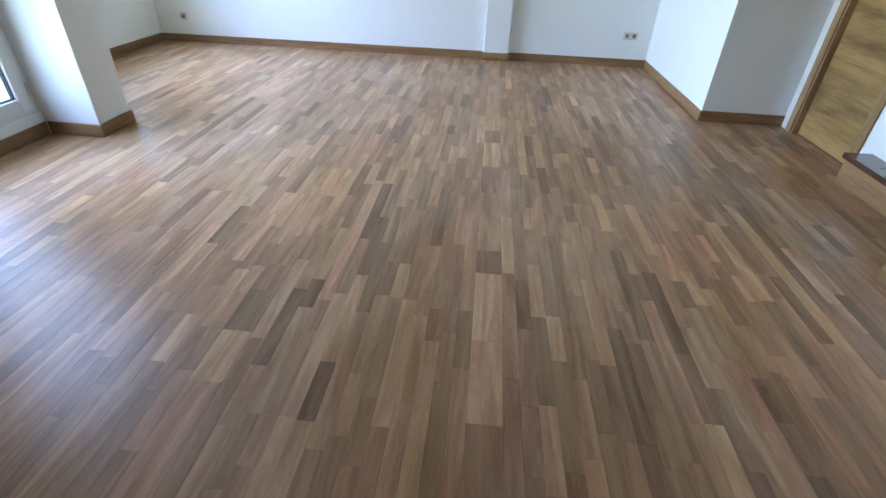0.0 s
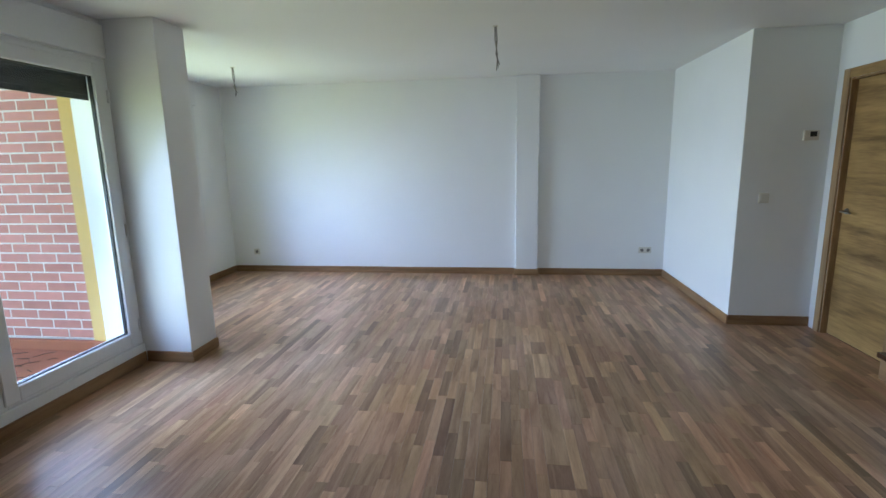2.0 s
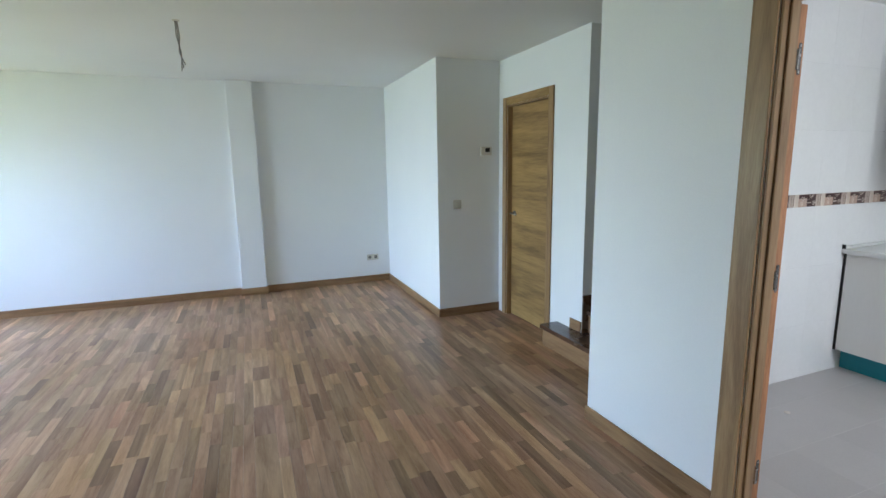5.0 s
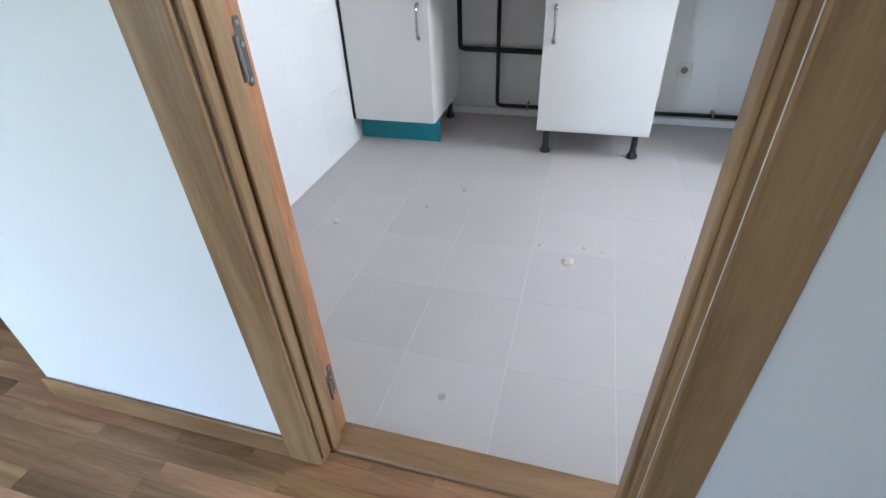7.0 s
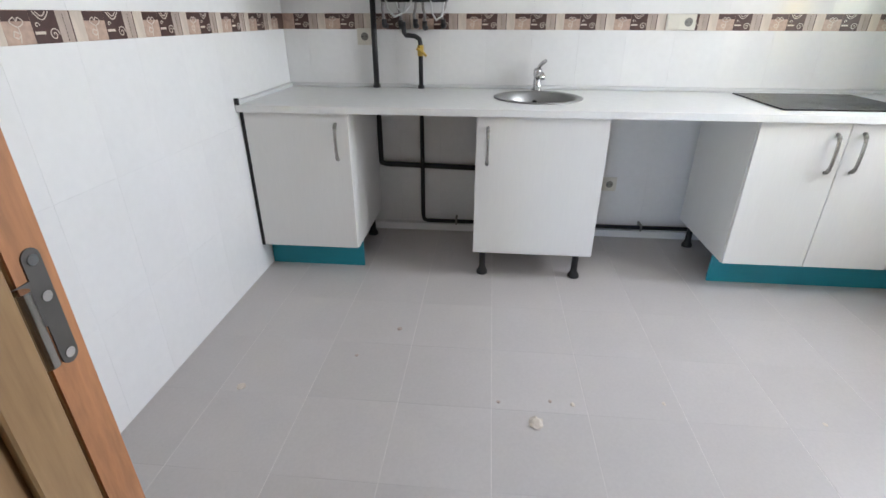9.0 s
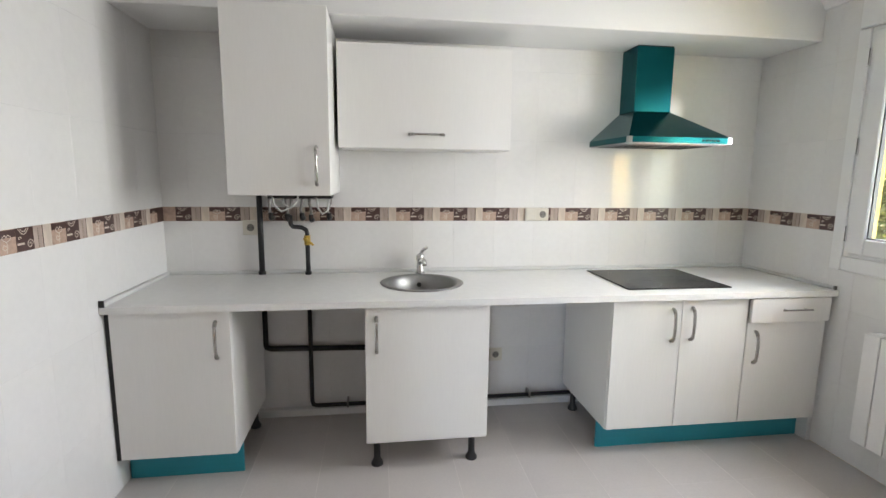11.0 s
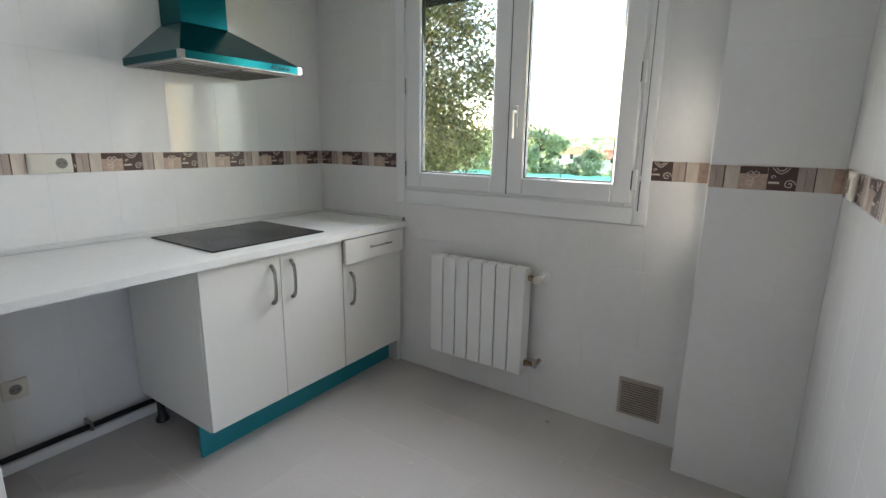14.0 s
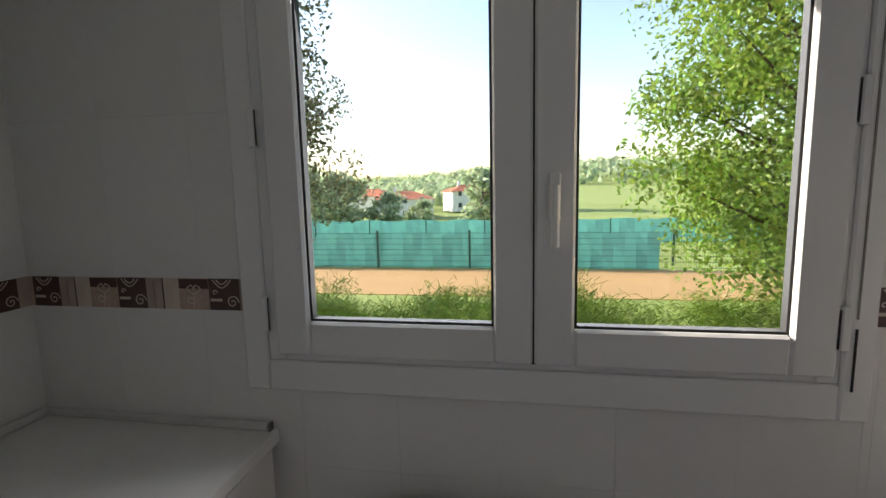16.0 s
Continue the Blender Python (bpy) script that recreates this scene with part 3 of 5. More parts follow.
for hz in (0.215, 1.03, 1.83):
    e0 = LY - 0.0025
    kx = XKK + 0.001
    hb = hinge_plate(LX0 + 0.011, LX0 + 0.028, e0 - 0.0014, e0, hz - 0.055, hz + 0.055)
    box(hb, kx, LX0 + 0.013, e0 - 0.0013, e0 - 0.0001, hz - 0.012, hz + 0.03)
    h_ = part("hinge", hb, M_HINGE, kdoor, "dark steel hinge with bright screws")
    jb = hinge_plate(XKK - 0.034, XKK - 0.017, K1 - 0.0134, K1 - 0.012, hz - 0.085, hz + 0.02)
    box(jb, XKK - 0.019, kx, K1 - 0.0133, K1 - 0.0121, hz - 0.045, hz - 0.008)
    part("jamb_plate", jb, M_HINGE, h_)
    kb = cyl(bmesh.new(), (kx, K1 - 0.019, hz - 0.04), (kx, K1 - 0.019, hz + 0.03), 0.0068, 18)
    part("knuckle", kb, M_BOW, h_, "polished steel knuckle", smooth=False)
    for dx, ey, zs in ((LX0 + 0.0195, e0 - 0.0014, (-0.045, 0.012, 0.045)), (XKK - 0.0255, K1 - 0.0134, (-0.075, -0.028, 0.01))):
        for dz in zs:
            part("screw", cyl(bmesh.new(), (dx, ey - 0.0012, hz + dz), (dx, ey, hz + dz), 0.0048, 14), M_CHROME, h_, "bright screw head")


# ---- windows ----
def frame_rows(u0, u1, z0, z1, w):
    """Four bars round a rectangle, in (u, z)."""
    return [(u0, u0 + w, z0, z1), (u1 - w, u1, z0, z1), (u0 + w, u1 - w, z0, z0 + w), (u0 + w, u1 - w, z1 - w, z1)]


def bars(rows, axis, d0, d1, bevel):
    """Bars in (u, z) as boxes: u along y for axis 'x', along x for axis 'y'."""
    bm_ = bmesh.new()
    for u0, u1, z0, z1 in rows:
        if axis == "x":
            box(bm_, d0, d1, u0, u1, z0, z1, bevel=bevel)
        else:
            box(bm_, u0, u1, d0, d1, z0, z1, bevel=bevel)
    return bm_


def sash(win, axis, d0, d1, u0, u1, z0, z1, w):
    """A sash with gasket and pane."""
    s = part("sash", bars(frame_rows(u0, u1, z0, z1, w), axis, d0, d1, 0.006), M_PVC, win)
    m = (d0 + d1) / 2
    part("gasket", bars(frame_rows(u0 + w, u1 - w, z0 + w, z1 - w, 0.006), axis, m - 0.012, m + 0.012, 0.0), M_GASKET_SHADE, s, "black rubber gasket")
    p = part("pane", bars([(u0 + w, u1 - w, z0 + w, z1 - w)], axis, m - 0.003, m + 0.003, 0.0), M_GLASS, s, "clear window glass")
    p.visible_shadow = False
    return s


def shutter(win, axis, d, u0, u1, z0, z1, out):
    sh = part("roller_shutter", bmesh.new(), M_SHUTTER, win, "dark roller shutter lowered a little")
    bm_ = bmesh.new()
    z = z1
    while z > z0 + 0.01:
        zz = max(z0, z - 0.044)
        r = [(u0, u1, zz, z - 0.0005)]
        b2 = bars(r, axis, d, d + out * 0.012, 0.0) if out > 0 else bars(r, axis, d + out * 0.012, d, 0.0)
        me_ = bpy.data.meshes.new("tmp")
        b2.to_mesh(me_)
        b2.free()
        bm_.from_mesh(me_)
        bpy.data.meshes.remove(me_)
        z -= 0.045
    bm_.to_mesh(sh.data)
    bm_.free()
    return sh


# balcony door
gd = thing("door_3", "white plastic glazed balcony door with lowered shutter", "glass door", (XL, (D0 + D1) / 2, 0), kind="structure")
part("door_frame", bars(frame_rows(D0, D1, DZ0, DZ1, 0.055), "x", XL - 0.06, XL + 0.006, 0.004), M_PVC, gd)
sd = sash(gd, "x", XL - 0.05, XL + 0.018, D0 + 0.035, D1 - 0.035, DZ0 + 0.022, DZ1 - 0.03, 0.088)
shutter(gd, "x", XL - 0.14, D0, D1, 1.93, DZ1, -1)
part("shutter_box", B(XL, XL + 0.03, D0 - 0.02, 3.25, 2.2, 2.42, bevel=0.006), M_PVC, gd, "white shutter box cover")
hb = bmesh.new()
box(hb, XL + 0.018, XL + 0.027, D0 + 0.06, D0 + 0.09, 1.06, 1.19, bevel=0.003)
cyl(hb, (XL + 0.02, D0 + 0.075, 1.15), (XL + 0.055, D0 + 0.075, 1.15), 0.009, 12)
tube(hb, [(XL + 0.05, D0 + 0.075, 1.155), (XL + 0.056, D0 + 0.077, 1.13), (XL + 0.056, D0 + 0.1, 1.03)], 0.008, 10)
part("door_handle", hb, M_NICKEL, sd, "metal lever handle")
for hz in (0.3, 1.02, 1.95):
    part("hinge", B(XL + 0.006, XL + 0.024, D1 - 0.03, D1 - 0.012, hz - 0.045, hz + 0.045, bevel=0.004), M_PVC, gd)
part("latch", B(XL + 0.005, XL + 0.018, D0 + 0.012, D0 + 0.026, 0.92, 0.97, bevel=0.002), M_GASKET_SHADE, gd, "small dark latch")

# bay window
bw = thing("window_1", "white plastic window in the bay", "window", (XB, (W0 + W1) / 2, WZ0), kind="structure")
part("window_frame", bars(frame_rows(W0, W1, WZ0, WZ1, 0.05), "x", XB - 0.06, XB + 0.008, 0.004), M_PVC, bw)
wm = (W0 + W1) / 2
sash(bw, "x", XB - 0.05, XB + 0.02, W0 + 0.03, wm, WZ0 + 0.03, WZ1 - 0.03, 0.07)
sash(bw, "x", XB - 0.05, XB + 0.02, wm + 0.002, W1 - 0.03, WZ0 + 0.03, WZ1 - 0.03, 0.07)
shutter(bw, "x", XB - 0.14, W0, W1, 2.0, WZ1, -1)
part("shutter_box", B(XB, XB + 0.03, W0 - 0.03, W1 + 0.02, WZ1 + 0.01, 2.4, bevel=0.006), M_PVC, bw, "white shutter box cover")

# kitchen window
kw = thing("window_2", "white plastic two-sash kitchen window, closed", "window", ((V0 + V1) / 2, KY0, VZ0), kind="structure")
part("window_trim", bars([(V0 - 0.055, V0 + 0.002, VZ0 - 0.075, VZ1 + 0.0), (V1 - 0.002, V1 + 0.06, VZ0 - 0.075, VZ1 + 0.0), (V0 + 0.002, V1 - 0.002, VZ0 - 0.075, VZ0 + 0.002)], "y", KY0 - T, KY0 + 0.012, 0.004), M_PVC, kw)
part("window_frame", bars(frame_rows(V0, V1, VZ0, VZ1, 0.045), "y", KY0 - 0.04, KY0 + 0.004, 0.004), M_PVC, kw)
VM = 3.186
s1 = sash(kw, "y", KY0 - 0.03, KY0 + 0.02, VM + 0.002, V1 - 0.032, VZ0 + 0.018, VZ1 - 0.02, 0.085)
s2 = sash(kw, "y", KY0 - 0.03, KY0 + 0.02, V0 + 0.015, VM - 0.002, VZ0 + 0.018, VZ1 - 0.02, 0.085)
part("meeting_strip", bars([(VM - 0.006, VM + 0.006, VZ0 + 0.02, VZ1 - 0.02)], "y", KY0 - 0.028, KY0 + 0.014, 0.0), M_GASKET_SHADE, kw, "dark gap between the sashes")
shutter(kw, "y", KY0 - 0.12, V0, V1, 2.04, VZ1, -1)
part("shutter_box", bars([(V0 - 0.05, V1 + 0.045, VZ1 + 0.002, 2.375)], "y", KY0 - T, KY0 + 0.03, 0.006), M_PVC, kw, "white shutter box cover")
hb = bmesh.new()
box(hb, VM - 0.055, VM - 0.03, KY0 + 0.024, KY0 + 0.034, 1.4, 1.5, bevel=0.003)
cyl(hb, (VM - 0.042, KY0 + 0.03, 1.47), (VM - 0.042, KY0 + 0.062, 1.47), 0.009, 12)
tube(hb, [(VM - 0.042, KY0 + 0.06, 1.475), (VM - 0.042, KY0 + 0.062, 1.45), (VM - 0.042, KY0 + 0.06, 1.35)], 0.009, 10)
part("window_handle", hb, M_PVC, s2, "white lever handle")
for hu, hs in ((V0 + 0.005, 1), (V1 - 0.005, -1)):
    for hz in (1.18, 1.62, 2.05):
        part("hinge", bars([(hu - 0.008, hu + 0.01, hz - 0.045, hz + 0.045)], "y", KY0 + 0.004, KY0 + 0.022, 0.003), M_PVC, kw)
        part("hinge_slot", bars([(hu + 0.011 if hs > 0 else hu - 0.012, hu + 0.014 if hs > 0 else hu - 0.009, hz - 0.04, hz + 0.04)], "y", KY0 + 0.019, KY0 + 0.0212, 0.0), M_GASKET_SHADE, kw, "dark slot beside the hinge")
part("shutter_strap", bars([(V0 - 0.019, V0 - 0.0155, 1.2, VZ1)], "y", KY0 + 0.012, KY0 + 0.014, 0.0), M_NICKEL, kw, "thin dark grey shutter strap")
part("strap_winder", bars([(V0 - 0.019, V0 - 0.0155, 1.05, 1.18)], "y", KY0 + 0.012, KY0 + 0.015, 0.0), M_SHUTTER, kw, "dark strap slot")

# ---- stairs ----
st = thing("staircase", "dark wooden stairs rising beside the kitchen wall", "stairs", (2.25, 2.7, 0))
for k in range(8):
    x0 = 2.25 if k == 0 else 2.195 + 0.255 * k
    y1 = 3.40 if k == 0 else 3.09
    if k == 0:
        part("riser", B(x0, x0 + 0.02, 2.29, 3.40, 0, 0.145, bevel=0.002), M_OAKY, st, "oak riser")
        part("tread", boxes([(x0 - 0.02, x0 + 0.149, 2.29, 3.41, 0.145, 0.178), (x0 + 0.149, x0 + 0.275, 2.29, 3.09, 0.145, 0.178)]), M_TREAD, st, "dark glossy tread")
    else:
        part("riser", B(x0, x0 + 0.02, 2.29, y1 - 0.013, 0.178 * k, 0.178 * k + 0.145, bevel=0.002), M_OAKY, st, "oak riser")
        part("tread", B(x0 - 0.02, x0 + 0.275, 2.29, y1 - 0.013, 0.178 * k + 0.145, 0.178 * (k + 1), bevel=0.005), M_TREAD, st, "dark glossy tread")
part("stair_skirting", boxes([(2.402 + 0.255 * k, 2.402 + 0.255 * (k + 1), 3.078, 3.0915, 0.178 * (k + 1), 0.178 * (k + 1) + 0.3) for k in range(6)]), M_TREAD, st, "dark stair skirting")
part("stringer", B(2.38, 2.395, 3.092, 3.41, 0.0, 0.144), M_OAKY, st)

# ---- kitchen units ----
CF = 3.845        # door fronts
CT, CB = 0.876, 0.845   # worktop top and underside


def bow_handle(parent, x, y, z, upright=True, length=0.17):
    """Bow handle with flared ends, standing off a front that faces -x."""
    pts = [(0.0, -0.5), (0.006, -0.495), (0.014, -0.47), (0.022, -0.4), (0.027, -0.25), (0.029, 0.0), (0.027, 0.25), (0.022, 0.4), (0.014, 0.47), (0.006, 0.495), (0.0, 0.5)]
    r_ = 0.0075 if upright else 0.006
    h = bmesh.new()
    tube(h, [(x - o, y, z + u * length) if upright else (x - o, y + u * length, z) for o, u in pts], r_, 12)
    handle = part("handle", h, M_BOW, parent, "polished metal bow handle with dark ends", smooth=True)
    for e in (-1, 1):
        p = [(x - o, y, z + e * u * length) if upright else (x - o, y + e * u * length, z) for o, u in ((0.004, 0.497), (0.014, 0.47), (0.023, 0.385))]
        part("end_piece", tube(bmesh.new(), p, r_ + 0.0018, 12), M_NICKEL, handle, "dark flared end", smooth=True)
    return handle


def leg(parent, x, y, z1):
    h = bmesh.new()
    lathe(h, (x, y), [(0.0, 0.0), (0.03, 0.0), (0.03, 0.012), (0.02, 0.03), (0.017, 0.04), (0.017, z1 - 0.02), (0.028, z1 - 0.012), (0.028, z1), (0.0, z1)], 14)
    return part("leg", h, M_PIPE, parent, "black plastic leg", smooth=True)


def base_unit(y0, y1, label, fronts, legs, x_back=4.44):
    """Base cabinet from y0 to y1 with fronts (y0, y1, z0, z1, handle)."""
    u = thing("base_cabinet", label, "cabinet", ((CF + x_back) / 2, (y0 + y1) / 2, 0), group="kitchen base cabinets")
    for a_, c_ in ((y0, y0 + 0.016), (y1 - 0.016, y1)):
        part("side_panel", B(CF + 0.02, x_back, a_, c_, 0.15, CB - 0.003, bevel=0.001), M_CAB, u)
    part("bottom_panel", B(CF + 0.02, x_back, y0 + 0.016, y1 - 0.016, 0.15, 0.166), M_CAB, u)
    part("back_panel", B(x_back - 0.008, x_back, y0 + 0.016, y1 - 0.016, 0.166, CB - 0.003), M_CAB, u)
    for f0, f1, z0, z1, kind, hy, hz in fronts:
        xf = CF - 0.022 if kind == "drawer" else CF
        d = part("drawer_front" if kind == "drawer" else "cabinet_door", B(xf, xf + 0.018, f0 + 0.0015, f1 - 0.0015, z0, z1, bevel=0.0015), M_CAB, u)
        if kind == "drawer":
            part("drawer_box", B(xf + 0.018, xf + 0.4, f0 + 0.03, f1 - 0.03, z0 + 0.01, z1 - 0.02), M_CABIN, d)
        if kind == "drawer":
            hd_ = cyl(bmesh.new(), (xf - 0.024, hy - 0.085, hz), (xf - 0.024, hy + 0.085, hz), 0.0045, 10)
            for o in (-0.06, 0.06):
                cyl(hd_, (xf, hy + o, hz), (xf - 0.024, hy + o, hz), 0.0038, 8)
            part("handle", hd_, M_BOW, d, "thin straight metal bar handle")
        else:
            bow_handle(d, xf, hy, hz)
    for lx, ly in legs:
        leg(u, lx, ly, 0.15)
    return u


base_unit(1.632, 2.135, "white base cabinet against the tiled wall", [(1.632, 2.135, 0.155, CB - 0.004, "door", 1.693, 0.71)], [(4.0, 1.68), (4.38, 1.68), (4.0, 2.1), (4.38, 2.1)])
base_unit(0.44, 1.036, "white sink base cabinet on black legs", [(0.44, 1.036, 0.165, CB - 0.004, "door", 0.982, 0.708)], [(3.93, 0.5), (3.93, 0.985), (4.38, 0.5), (4.38, 0.985)])
base_unit(-0.937, -0.19, "white two-door base cabinet under the hob", [(-0.563, -0.19, 0.155, CB - 0.004, "door", -0.513, 0.71), (-0.937, -0.563, 0.155, CB - 0.004, "door", -0.618, 0.715)], [(4.0, -0.24), (4.38, -0.24), (4.0, -0.88), (4.38, -0.88)])
base_unit(-1.402, -0.939, "white narrow base cabinet with a drawer", [(-1.402, -0.939, 0.712, CB - 0.006, "drawer", -1.185, 0.782), (-1.402, -0.939, 0.155, 0.716, "door", -0.99, 0.575)], [(4.0, -1.0), (4.38, -1.0), (4.0, -1.33), (4.38, -1.33)])

for y0, y1 in ((1.632, 2.15), (-1.43, -0.19)):
    tagged(part("plinth", B(3.945, 3.961, y0, y1, 0.0, 0.148, bevel=0.0015), M_TEAL), "teal metallic plinth strip under white cabinets", "plinth", "kitchen plinths")
tagged(part("filler_panel", B(CF + 0.005, CF + 0.02, 2.137, 2.153, 0.15, CB - 0.004), M_DARK), "dark narrow filler gap beside the cabinet", "panel")
tagged(part("filler_panel", B(CF + 0.03, 4.44, KY0 + 0.002, -1.404, 0.0, CB - 0.004, bevel=0.001), M_CABIN), "white filler panel at the end of the cabinets", "panel")

# worktop with a round hole for the sink, upstand
SX, SY, SR = 4.2, 0.737, 0.205
wt = thing("worktop", "long white worktop with grey upstand", "worktop", (4.17, 0.38, CT))
TX0, TX1, TY0, TY1 = 3.82, KX - 0.002, KY0 + 0.002, KY1 - 0.002
bm = bmesh.new()
N = 40
circ = [(SX + SR * math.cos(k * math.tau / N), SY + SR * math.sin(k * math.tau / N)) for k in range(N)]
sq = []
for k in range(N):
    c, s = math.cos(k * math.tau / N), math.sin(k * math.tau / N)
    q = 1 / max(abs(c), abs(s))
    hx = (TX1 - SX) if c > 0 else (SX - TX0)
    sq.append((SX + c * q * hx, SY + s * q * 0.3))
for z in (CT, CB):
    ci = [bm.verts.new((x, y, z)) for x, y in circ]
    so = [bm.verts.new((x, y, z)) for x, y in sq]
    for k in range(N):
        bm.faces.new((ci[k], ci[(k + 1) % N], so[(k + 1) % N], so[k]))
    for ya, yb in ((TY0, SY - 0.3), (SY + 0.3, TY1)):
        bm.faces.new([bm.verts.new(p) for p in ((TX0, ya, z), (TX1, ya, z), (TX1, yb, z), (TX0, yb, z))])
for p, q in (((TX0, TY0), (TX0, TY1)), ((TX1, TY0), (TX1, TY1)), ((TX0, TY0), (TX1, TY0)), ((TX0, TY1), (TX1, TY1))):
    bm.faces.new([bm.verts.new(v) for v in ((*p, CB), (*q, CB), (*q, CT), (*p, CT))])
part("top", bm, M_TOP, wt)
for rows in ((KX - 0.022, KX - 0.002, TY0, TY1, CT, CT + 0.022), (TX0 + 0.004, KX - 0.022, TY1 - 0.02, TY1, CT, CT + 0.022), (TX0 + 0.02, KX - 0.022, TY0, TY0 + 0.018, CT, CT + 0.02)):
    part("upstand", B(*rows, bevel=0.005), M_UPSTAND, wt, "thin grey upstand strip")
part("end_cap", B(TX0 + 0.014, TX0 + 0.02, TY0, TY0 + 0.018, CT, CT + 0.021), M_NICKEL, wt, "dark grey end cap")
part("end_cap", B(TX0 - 0.001, TX0 + 0.006, TY1 - 0.02, TY1, CT, CT + 0.03), M_DARK, wt, "dark end cap")

sk = thing("sink", "round stainless steel sink set in the worktop", "sink", (SX, SY, CT))
bm = bmesh.new()
lathe(bm, (SX, SY), [(0.222, CT), (0.225, CT + 0.003), (0.214, CT + 0.006), (0.196, CT + 0.005), (0.186, CT - 0.002), (0.178, CT - 0.06), (0.165, CT - 0.13), (0.12, CT - 0.15), (0.04, CT - 0.155), (0.03, CT - 0.158), (0.0, CT - 0.158)], 48)
part("bowl", bm, M_STEEL, sk, smooth=True)
bm = bmesh.new()
lathe(bm, (SX, SY), [(0.036, CT - 0.153), (0.036, CT - 0.151), (0.02, CT - 0.152), (0.0, CT - 0.154)], 20)
part("drain", bm, M_CHROME, sk, smooth=True)
bm = bmesh.new()
cyl(bm, (SX + 0.178, SY, CT - 0.05), (SX + 0.168, SY, CT - 0.052), 0.013, 14)
part("overflow", bm, M_DARK, sk, "dark overflow hole")

tp = thing("tap", "chrome single-lever kitchen mixer tap", "tap", (4.445, 0.725, CT))
bm = bmesh.new()
lathe(bm, (4.445, 0.725), [(0.0, CT), (0.028, CT), (0.028, CT + 0.008), (0.021, CT + 0.014), (0.02, CT + 0.075), (0.024, CT + 0.085), (0.024, CT + 0.108), (0.018, CT + 0.118), (0.0, CT + 0.12)], 24)
part("body", bm, M_CHROME, tp, smooth=True)
bm = tube(bmesh.new(), [(4.44, 0.724, CT + 0.07), (4.4, 0.722, CT + 0.085), (4.33, 0.72, CT + 0.1), (4.28, 0.718, CT + 0.102), (4.262, 0.717, CT + 0.094), (4.258, 0.717, CT + 0.08)], 0.014, 14)
part("spout", bm, M_CHROME, tp, smooth=True)
bm = tube(bmesh.new(), [(4.447, 0.722, CT + 0.112), (4.45, 0.715, CT + 0.13), (4.44, 0.7, CT + 0.148), (4.425, 0.69, CT + 0.156)], 0.0105, 12)
part("lever", bm, M_CHROME, tp, smooth=True)

hob = thing("hob", "black glass ceramic hob set on the worktop", "hob", (4.18, -0.605, CT))
part("glass_top", B(3.928, 4.432, -0.897, -0.307, CT + 0.0005, CT + 0.007, bevel=0.002), M_HOB, hob)
M_PRINT = mat("hob_print", (0.028, 0.026, 0.025), 0.3, bump=0)
for cx, cy, r in ((4.06, -0.47, 0.09), (4.3, -0.46, 0.07), (4.06, -0.74, 0.07), (4.3, -0.74, 0.095)):
    part("cooking_ring", lathe(bmesh.new(), (cx, cy), [(r, CT + 0.0071), (r, CT + 0.0074), (r - 0.0025, CT + 0.0074), (r - 0.0025, CT + 0.0071)], 36), M_PRINT, hob, "faint printed ring")

# cooker hood
hd = thing("cooker_hood", "teal metallic pyramid cooker hood with chimney", "cooker hood", (4.3, -0.61, 1.65))
HX0, HY0, HY1, HZ = 4.05, -0.905, -0.32, 1.635
CX0, CY0, CY1, CZ = 4.345, -0.725, -0.5, 1.83
bm = bmesh.new()
lo = [(HX0, HY0), (KX - 0.001, HY0), (KX - 0.001, HY1), (HX0, HY1)]
hi = [(CX0, CY0), (KX - 0.001, CY0), (KX - 0.001, CY1), (CX0, CY1)]
r0 = [bm.verts.new((x, y, HZ)) for x, y in lo]
r1 = [bm.verts.new((x, y, HZ + 0.03)) for x, y in lo]
r2 = [bm.verts.new((x, y, CZ)) for x, y in hi]
for a_, b_ in ((r0, r1), (r1, r2)):
    for k in range(4):
        bm.faces.new((a_[k], a_[(k + 1) % 4], b_[(k + 1) % 4], b_[k]))
bm.faces.new(r2)
part("canopy", bm, M_HOOD, hd)
part("chimney", B(CX0, KX - 0.001, CY0, CY1, CZ, SOF - 0.006, bevel=0.002), M_HOOD, hd)
part("chimney_top", B(CX0 + 0.004, KX - 0.001, CY0 + 0.004, CY1 - 0.004, SOF - 0.006, SOF), M_DARK, hd)
part("underside", B(HX0 + 0.004, KX - 0.004, HY0 + 0.004, HY1 - 0.004, HZ - 0.004, HZ + 0.004), M_HOODPALE, hd, "pale metal underside with filters")
for y0, y1 in ((HY0 + 0.03, -0.625), (-0.6, HY1 - 0.03)):
    f = part("filter", B(HX0 + 0.06, KX - 0.06, y0, y1, HZ - 0.009, HZ - 0.004, bevel=0.001), M_STEEL, hd, "metal grease filter")
    for k in range(9):
        yy = y0 + 0.02 + k * (y1 - y0 - 0.04) / 8
        part("slot", B(HX0 + 0.08, KX - 0.08, yy - 0.004, yy + 0.004, HZ - 0.0105, HZ - 0.009), M_DARK, f)
part("lip_corner", B(HX0 - 0.002, HX0 + 0.02, HY1 - 0.02, HY1 + 0.002, HZ - 0.001, HZ + 0.031), M_CHROME, hd, "pale corner cap")
part("lip_corner", B(HX0 - 0.002, HX0 + 0.02, HY0 - 0.002, HY0 + 0.02, HZ - 0.001, HZ + 0.031), M_CHROME, hd, "pale corner cap")
for k in range(5):
    bm = cyl(bmesh.new(), (HX0, -0.74 - 0.022 * k, HZ + 0.015), (HX0 - 0.003, -0.74 - 0.022 * k, HZ + 0.015), 0.006, 10)
    part("button", bm, M_DARK, hd)

